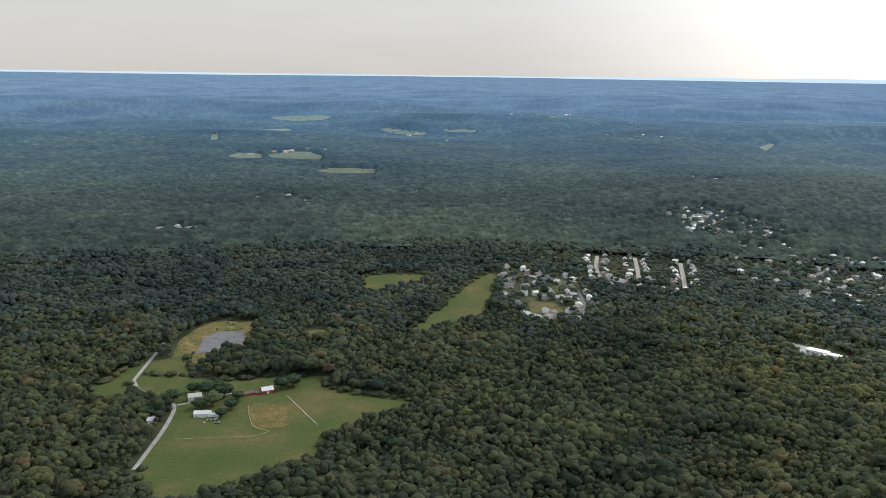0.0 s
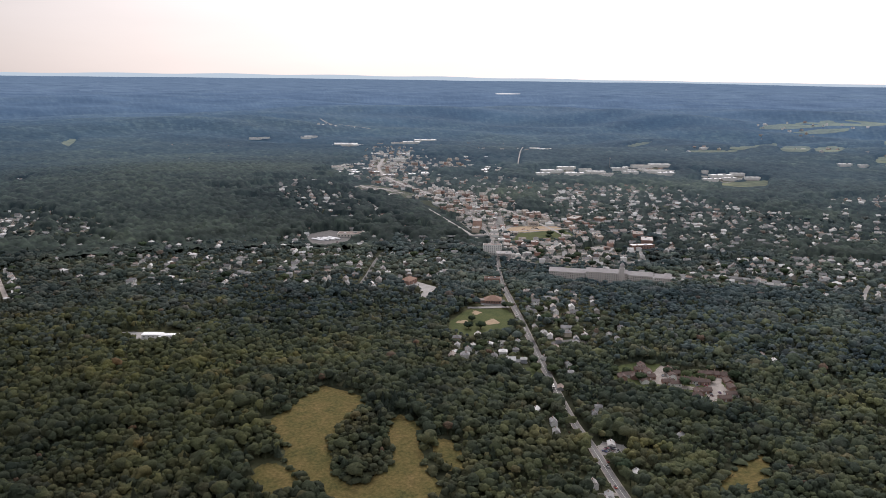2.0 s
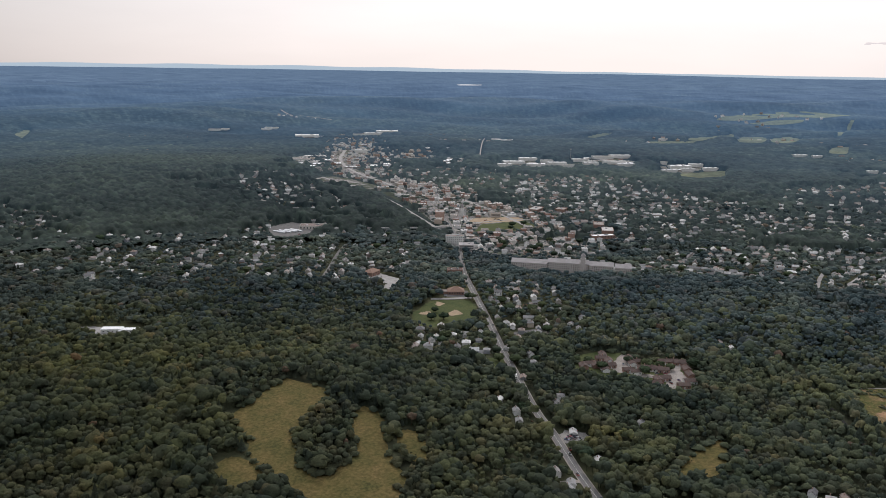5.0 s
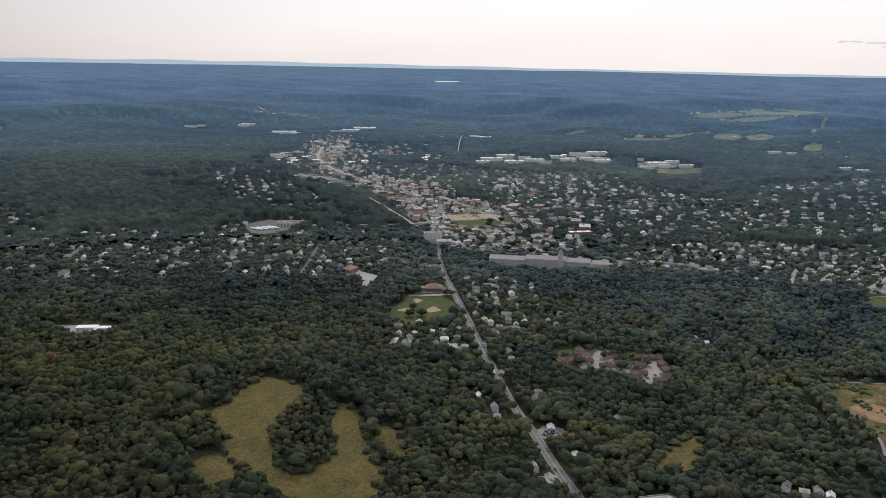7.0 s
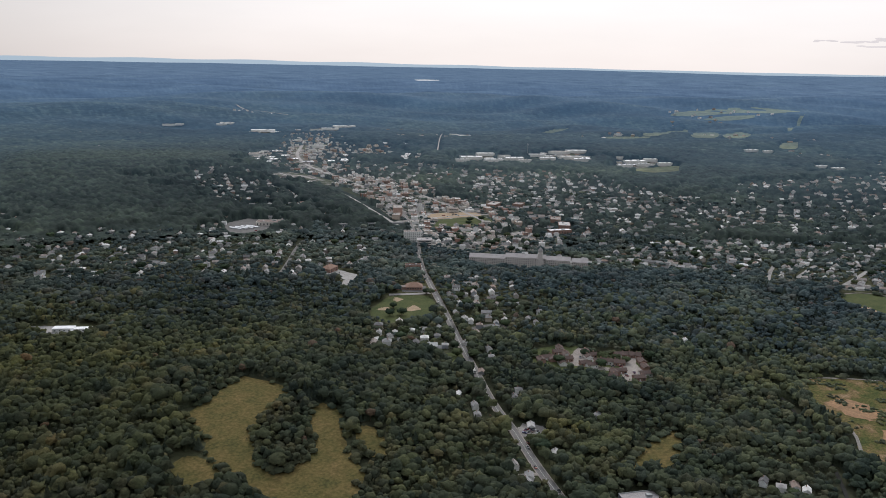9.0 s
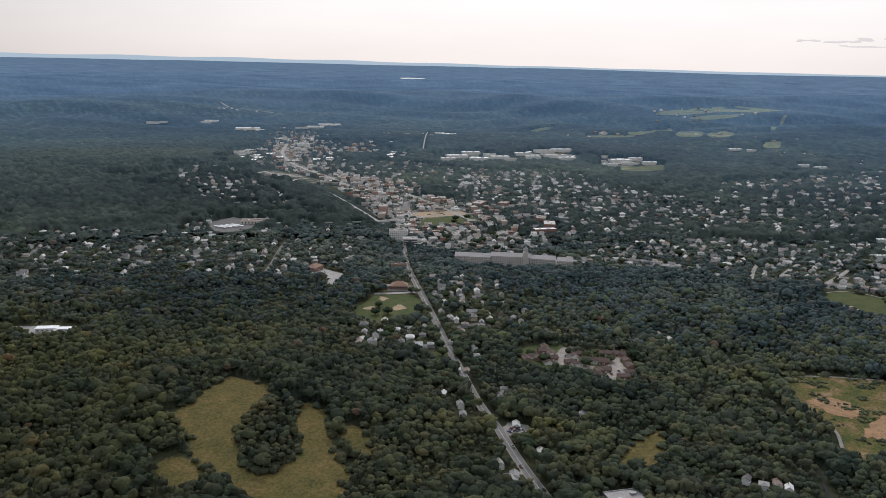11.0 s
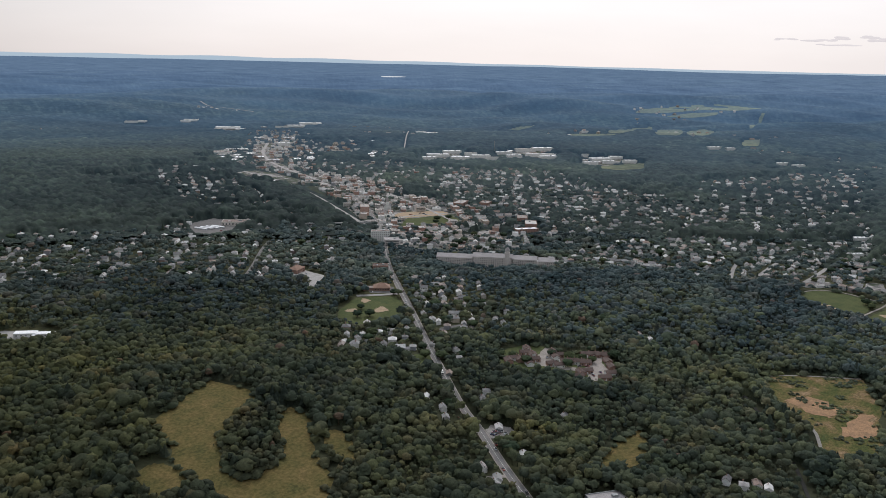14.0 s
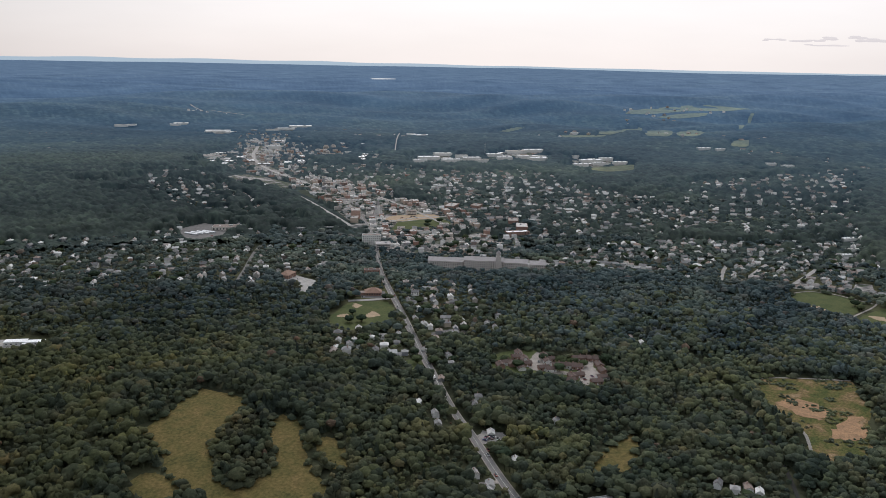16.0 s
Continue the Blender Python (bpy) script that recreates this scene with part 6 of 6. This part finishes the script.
def planted(pick, shapes):
    """All the trees picked, as one mesh's worth of arrays."""
    index = np.flatnonzero(pick)
    kinds = gen.integers(len(shapes), size=len(index))
    vs, fs, ts = [], [], []
    n = 0
    for k, (v, f) in enumerate(shapes):
        who = index[kinds == k]
        if not len(who):
            continue
        c, s = np.cos(turn[who])[:, None], np.sin(turn[who])[:, None]
        w = (size[who] * wide[who])[:, None]
        x = (v[None, :, 0] * c - v[None, :, 1] * s) * w + gx[who][:, None]
        y = (v[None, :, 0] * s + v[None, :, 1] * c) * w + gy[who][:, None]
        z = v[None, :, 2] * size[who][:, None] + gz[who][:, None]
        vs.append(np.stack([x, y, z], -1).reshape(-1, 3))
        fs.append((f[None] + (np.arange(len(who)) * len(v))[:, None, None]).reshape(-1, 3) + n)
        ts.append(np.repeat(tint[who], len(v)))
        n += len(who) * len(v)
    return np.vstack(vs), np.vstack(fs), np.concatenate(ts)


woods = len(gx)
gx, gy = np.concatenate([gx, SCRUB_X]), np.concatenate([gy, SCRUB_Y])
gz, dist = relief(gx, gy), np.hypot(gx, gy)
stray = dist + gen.uniform(-130, 130, len(gx))
size = np.concatenate([size, np.where(np.arange(len(SCRUB_X)) < scrub.sum() + scrub2.sum(), gen.uniform(1.2, 4.2, len(SCRUB_X)), gen.uniform(5.0, 10.0, len(SCRUB_X)))])
wide = np.concatenate([wide, gen.uniform(1.6, 2.4, len(SCRUB_X))])
turn = np.concatenate([turn, gen.uniform(0, 6.283, len(SCRUB_X))])
tint = np.concatenate([tint, gen.uniform(0.2, 0.8, len(SCRUB_X))])
pine = np.concatenate([pine, np.zeros(len(SCRUB_X), bool)])
bush = np.arange(len(gx)) >= woods
LOW_SHAPES = [(v - np.array((0, 0, 0.35)), f) for v, f in MID_SHAPES]
for name, pick, shapes, label in (
        ("scrub", bush, LOW_SHAPES, "low green bushes on waste ground and field edges"),
        ("woodland", (stray < 1000) & ~pine & ~bush, NEAR_SHAPES, "dense mixed green deciduous woodland with rounded crowns"),
        ("far_woodland", (stray >= 1000) & (stray < 1400) & ~pine & ~bush, MID_SHAPES, "dense green deciduous woods round the town"),
        ("town_trees", (stray >= 1400) & ~pine & ~bush, FAR_SHAPES, "dark green rounded trees among far town houses"),
        ("conifers", pine, PINE_SHAPES, "dark pointed conifers scattered through the woods")):
    v, f, t = planted(pick, shapes)
    tagged(new(name, mesh_of(name, v, f, HAZED_LEAVES if name in ("far_woodland", "town_trees") else LEAVES, name != "conifers", t)), label, "trees", kind="stuff")


# Single trees in gardens, on the farm and by the ball fields.
def garden_tree(gen):
    """A free-standing tree: tapered trunk with limbs, and a crown of leaf lumps."""
    ob = empty("tree", "single leafy green tree with rounded crown", "tree", "garden trees")
    bm = bmesh.new()
    for (a, b, r1, r2) in (((0, 0, 0), (0, 0, 0.5), 0.03, 0.018), ((0, 0, 0.35), (0.14, 0.05, 0.62), 0.014, 0.006), ((0, 0, 0.38), (-0.1, 0.12, 0.62), 0.013, 0.006), ((0, 0, 0.42), (0.02, -0.15, 0.66), 0.012, 0.005)):
        a, b = Vector(a), Vector(b)
        m = Matrix.Translation((a + b) / 2) @ (b - a).to_track_quat("Z", "Y").to_matrix().to_4x4()
        bmesh.ops.create_cone(bm, cap_ends=True, segments=6, radius1=r1, radius2=r2, depth=(b - a).length, matrix=m)
    part("trunk", bm, BARK, ob, "brown tapered trunk with limbs")
    v, f = crown_shape(gen, 9, 330, False, 0.86, 0.05, 1.2)
    share("crown", mesh_of("crown", v, f, GARDEN_LEAVES, True), ob)
    return ob


KINDS = [garden_tree(gen) for _ in range(5)]
started = set()


def plant(x, y, h):
    ob = KINDS[rng.randrange(5)]
    p = (x, y, ground_at(x, y))
    m = pose(*p, 0, 0, rng.uniform(0, 360)) @ Matrix.Diagonal((h * 1.75, h * 1.75, h * 0.95, 1))
    if ob.name not in started:
        started.add(ob.name)
        ob.matrix_basis = m
    else:
        copy_thing(ob, m @ Matrix.Diagonal([1 / k for k in ob.scale] + [1]))


for x, y, h in ((-251, 737, 15), (-226, 757, 15), (-217, 764, 14), (-207, 752, 16), (-212, 730, 17), (-222, 722, 13), (-193, 722, 12), (-197, 704, 10), (-239, 760, 12), (-158, 775, 14), (-148, 782, 15),
                (-268, 715, 12), (-276, 700, 13), (-262, 690, 11), (1195, 232, 12), (1180, 222, 10), (1262, 1018, 13), (1290, 1012, 12), (1236, 1000, 11), (728, 410, 11), (745, 440, 10), (705, 478, 9),
                (712, 690, 9), (700, 664, 12), (688, 672, 11), (783, 700, 10), (640, 528, 11), (650, 515, 12), (560, 385, 8)):
    plant(x, y, h)
feet = [f for f in FOOTPRINTS if 420 < math.hypot(f[0], f[1]) < 1500]
for x, y, r in rng.sample(feet, min(190, len(feet))):
    a = rng.uniform(0, 6.28)
    px, py = x + math.cos(a) * (r + 4.5), y + math.sin(a) * (r + 4.5)
    if min(off_line(line, np.array([px]), np.array([py]))[0] - width / 2 for _, line, width, *_ in ROADS) > 4:
        plant(px, py, rng.uniform(8, 14))


# ---- vehicles ----
def car():
    ob = empty("car", "parked car on the road", "car", "cars on the road")
    bm = box(4.4, 1.8, 0.75, 0, 0, 0.35)
    bmesh.ops.bevel(bm, geom=bm.edges[:], offset=0.15, segments=2, affect="EDGES")
    part("body", bm, CAR_PAINT, ob)
    bm = box(2.3, 1.55, 0.6, -0.2, 0, 1.05)
    for v in bm.verts:
        if v.co.z > 1.4:
            v.co.x *= 0.75
            v.co.y *= 0.85
    part("cabin", bm, GLASS, ob, "dark glass cabin")
    for x in (-1.4, 1.4):
        for y in (-0.85, 0.85):
            bm = bmesh.new()
            bmesh.ops.create_cone(bm, cap_ends=True, segments=14, radius1=0.34, radius2=0.34, depth=0.22, matrix=pose(x, y, 0.34, 90))
            part("wheel", bm, RUBBER, ob)
    return ob


def box_truck():
    ob = empty("truck", "white box truck on the main road", "truck")
    part("cargo_box", box(7.5, 2.5, 2.7, -1.0, 0, 0.9), WHITE_PAINT, ob, "white cargo box")
    part("cab", box(2.0, 2.3, 2.1, 4.0, 0, 0.7), WHITE_PAINT, ob)
    part("windscreen", box(0.1, 2.0, 0.9, 5.02, 0, 1.7), GLASS, ob)
    for x in (-3.2, -1.8, 3.8):
        for y in (-1.1, 1.1):
            bm = bmesh.new()
            bmesh.ops.create_cone(bm, cap_ends=True, segments=14, radius1=0.5, radius2=0.5, depth=0.3, matrix=pose(x, y, 0.5, 90))
            part("wheel", bm, RUBBER, ob)
    return ob


def on_road(line, k, off):
    """Place and heading on a road."""
    q = smooth_line(line, 2)
    d = np.concatenate([[0], np.cumsum(np.hypot(*np.diff(q, axis=0).T))])
    x, y = np.interp(k, d, q[:, 0]), np.interp(k, d, q[:, 1])
    x2, y2 = np.interp(k + 2, d, q[:, 0]), np.interp(k + 2, d, q[:, 1])
    a = math.atan2(y2 - y, x2 - x)
    return x + math.sin(a) * off, y - math.cos(a) * off, math.degrees(a)


truck = box_truck()
x, y, t = on_road(MAIN_ROAD_LINE, 283, -2.3)
truck.matrix_basis = pose(x, y, ground_at(x, y) + 0.5, 0, 0, t + 180)
first = car()
for n, (k, off) in enumerate(((48, 2.3), (84, -2.3), (117, 2.3), (125, 5.0), (243, -2.3), (252, 2.3), (330, 2.3), (398, -2.3), (452, 2.3), (520, -2.3), (566, 2.3))):
    x, y, t = on_road(MAIN_ROAD_LINE, k, off)
    m = pose(x, y, ground_at(x, y) + 0.5, 0, 0, t + (180 if off < 0 else 0))
    if n:
        copy_thing(first, m)
    else:
        first.matrix_basis = m

# Cars in the farmyard and on the apartment lot.
for x, y, t in ((-205, 695, 20), (-200, 698, 60), (-197, 690, 10), (-208, 690, 100), (-252, 684, 40), (736, 440, 40), (741, 436, 40), (738, 402, 130), (744, 396, 130), (728, 382, 60), (724, 378, 60), (737, 377, 60)):
    copy_thing(first, pose(x, y, ground_at(x, y) + 0.4, 0, 0, t))
# Cars and vans left on the yards and car parks.
for poly, n in ((LUMBER_YARD, 12), (SCHOOL_LOT, 6), (CLINIC_LOT, 5), (TOWN_LOT, 10), (GARDEN_CENTRE, 8)):
    q = np.array(poly, float)
    c = q.mean(0)
    heading = rng.uniform(0, 180)
    for k in range(n):
        a, b = q[rng.randrange(len(q))], q[rng.randrange(len(q))]
        x, y = c + (0.5 * (a + b) - c) * rng.uniform(0.2, 0.85)
        if min(math.hypot(x - f[0], y - f[1]) - f[2] for f in FOOTPRINTS) > -2:
            copy_thing(first, pose(x, y, ground_at(x, y) + 0.36, 0, 0, heading + rng.choice((0, 90)) + rng.uniform(-4, 4)))


# White rail fence across the pasture.
fence = empty("fence", "white wooden post and rail fence across pasture", "fence")
ax, ay, bx2, by2 = -150.0, 756.0, -110.0, 689.0
run = math.hypot(bx2 - ax, by2 - ay)
heading = math.degrees(math.atan2(by2 - ay, bx2 - ax))
post_mesh = None
for k in range(26):
    x, y = ax + (bx2 - ax) * k / 25, ay + (by2 - ay) * k / 25
    m = pose(x, y, ground_at(x, y) + 0.1, 0, 0, heading)
    if post_mesh is None:
        post_mesh = part("post", box(0.16, 0.16, 1.3), WHITE_PAINT, fence, m=m).data
    else:
        share("post", post_mesh, fence, m=m)
for z in (0.7, 1.2):
    part("rail", box(run, 0.08, 0.14, 0, 0, z), WHITE_PAINT, fence, m=pose((ax + bx2) / 2, (ay + by2) / 2, 0.1, 0, 0, heading))

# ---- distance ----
# A last pale ridge beyond the woods, its haze painted on as emission.
RIDGE_HAZE = Nodes("pale_far_air")
RIDGE_HAZE.bsdf.inputs["Emission Color"].default_value = (0.42, 0.52, 0.60, 1)
RIDGE_HAZE.bsdf.inputs["Emission Strength"].default_value = 1.0
RIDGE_HAZE.done((0.02, 0.03, 0.04), 0.9, 0.0)
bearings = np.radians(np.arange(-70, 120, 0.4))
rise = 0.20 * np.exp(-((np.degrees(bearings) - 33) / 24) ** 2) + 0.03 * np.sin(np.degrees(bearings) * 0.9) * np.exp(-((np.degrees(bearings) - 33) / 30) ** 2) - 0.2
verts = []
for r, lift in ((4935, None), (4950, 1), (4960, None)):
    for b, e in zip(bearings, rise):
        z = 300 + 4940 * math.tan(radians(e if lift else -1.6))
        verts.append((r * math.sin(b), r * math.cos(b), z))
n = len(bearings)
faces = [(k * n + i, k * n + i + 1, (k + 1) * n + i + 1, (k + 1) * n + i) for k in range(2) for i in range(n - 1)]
tagged(new("backdrop", mesh_of("backdrop", verts, faces, RIDGE_HAZE.mat, True)), "pale blue far ridge under the sky", "backdrop", kind="structure")
# Small grey clouds low over the horizon, their brightness painted on as emission.
CLOUD = Nodes("grey_cloud")
CLOUD.bsdf.inputs["Emission Color"].default_value = (0.74, 0.69, 0.68, 1)
CLOUD.bsdf.inputs["Emission Strength"].default_value = 1.0
CLOUD.done((0.1, 0.1, 0.1), 1.0, 0.0)
for bearing, height, w, h in ((72.6, 1.75, 75, 9), (74.6, 1.7, 95, 11), (76.0, 1.85, 60, 12), (77.2, 1.9, 70, 13), (78.2, 1.75, 110, 14), (79.8, 1.6, 120, 12), (75.6, 1.45, 120, 7)):
    bm = bmesh.new()
    for _ in range(7):
        bmesh.ops.create_icosphere(bm, subdivisions=2, radius=1, matrix=pose(rng.uniform(-0.7, 0.7) * w, 0, rng.uniform(-0.3, 0.5) * h) @ Matrix.Diagonal((w * rng.uniform(0.2, 0.5), 20, h * rng.uniform(0.3, 0.6), 1)))
    me = bpy.data.meshes.new("cloud")
    bm.to_mesh(me)
    bm.free()
    me.materials.append(CLOUD.mat)
    b = radians(bearing)
    ob = tagged(new("cloud", me), "small soft grey cloud low over the horizon", "cloud", kind="structure")
    ob.matrix_basis = pose(4900 * math.sin(b), 4900 * math.cos(b), 300 + 4900 * math.tan(radians(height)), 0, 0, -bearing)
# A bright lake far off, the sky's reflection painted on as emission.
LAKE = [(9184 + 0.669 * a + 0.743 * b, 8265 - 0.743 * a + 0.669 * b) for a, b in ((-150, -90), (-190, 30), (-60, 110), (180, 90), (170, -40), (40, -100))]
PAINTED_SHEEN = Nodes("bright_far_water")
PAINTED_SHEEN.bsdf.inputs["Emission Color"].default_value = (0.62, 0.64, 0.66, 1)
PAINTED_SHEEN.bsdf.inputs["Emission Strength"].default_value = 1.0
PAINTED_SHEEN.done((0.05, 0.06, 0.07), 0.2, 0.5)
draped("water", LAKE, 22.0, PAINTED_SHEEN.mat, "bright narrow lake far off in the woods", "lake")
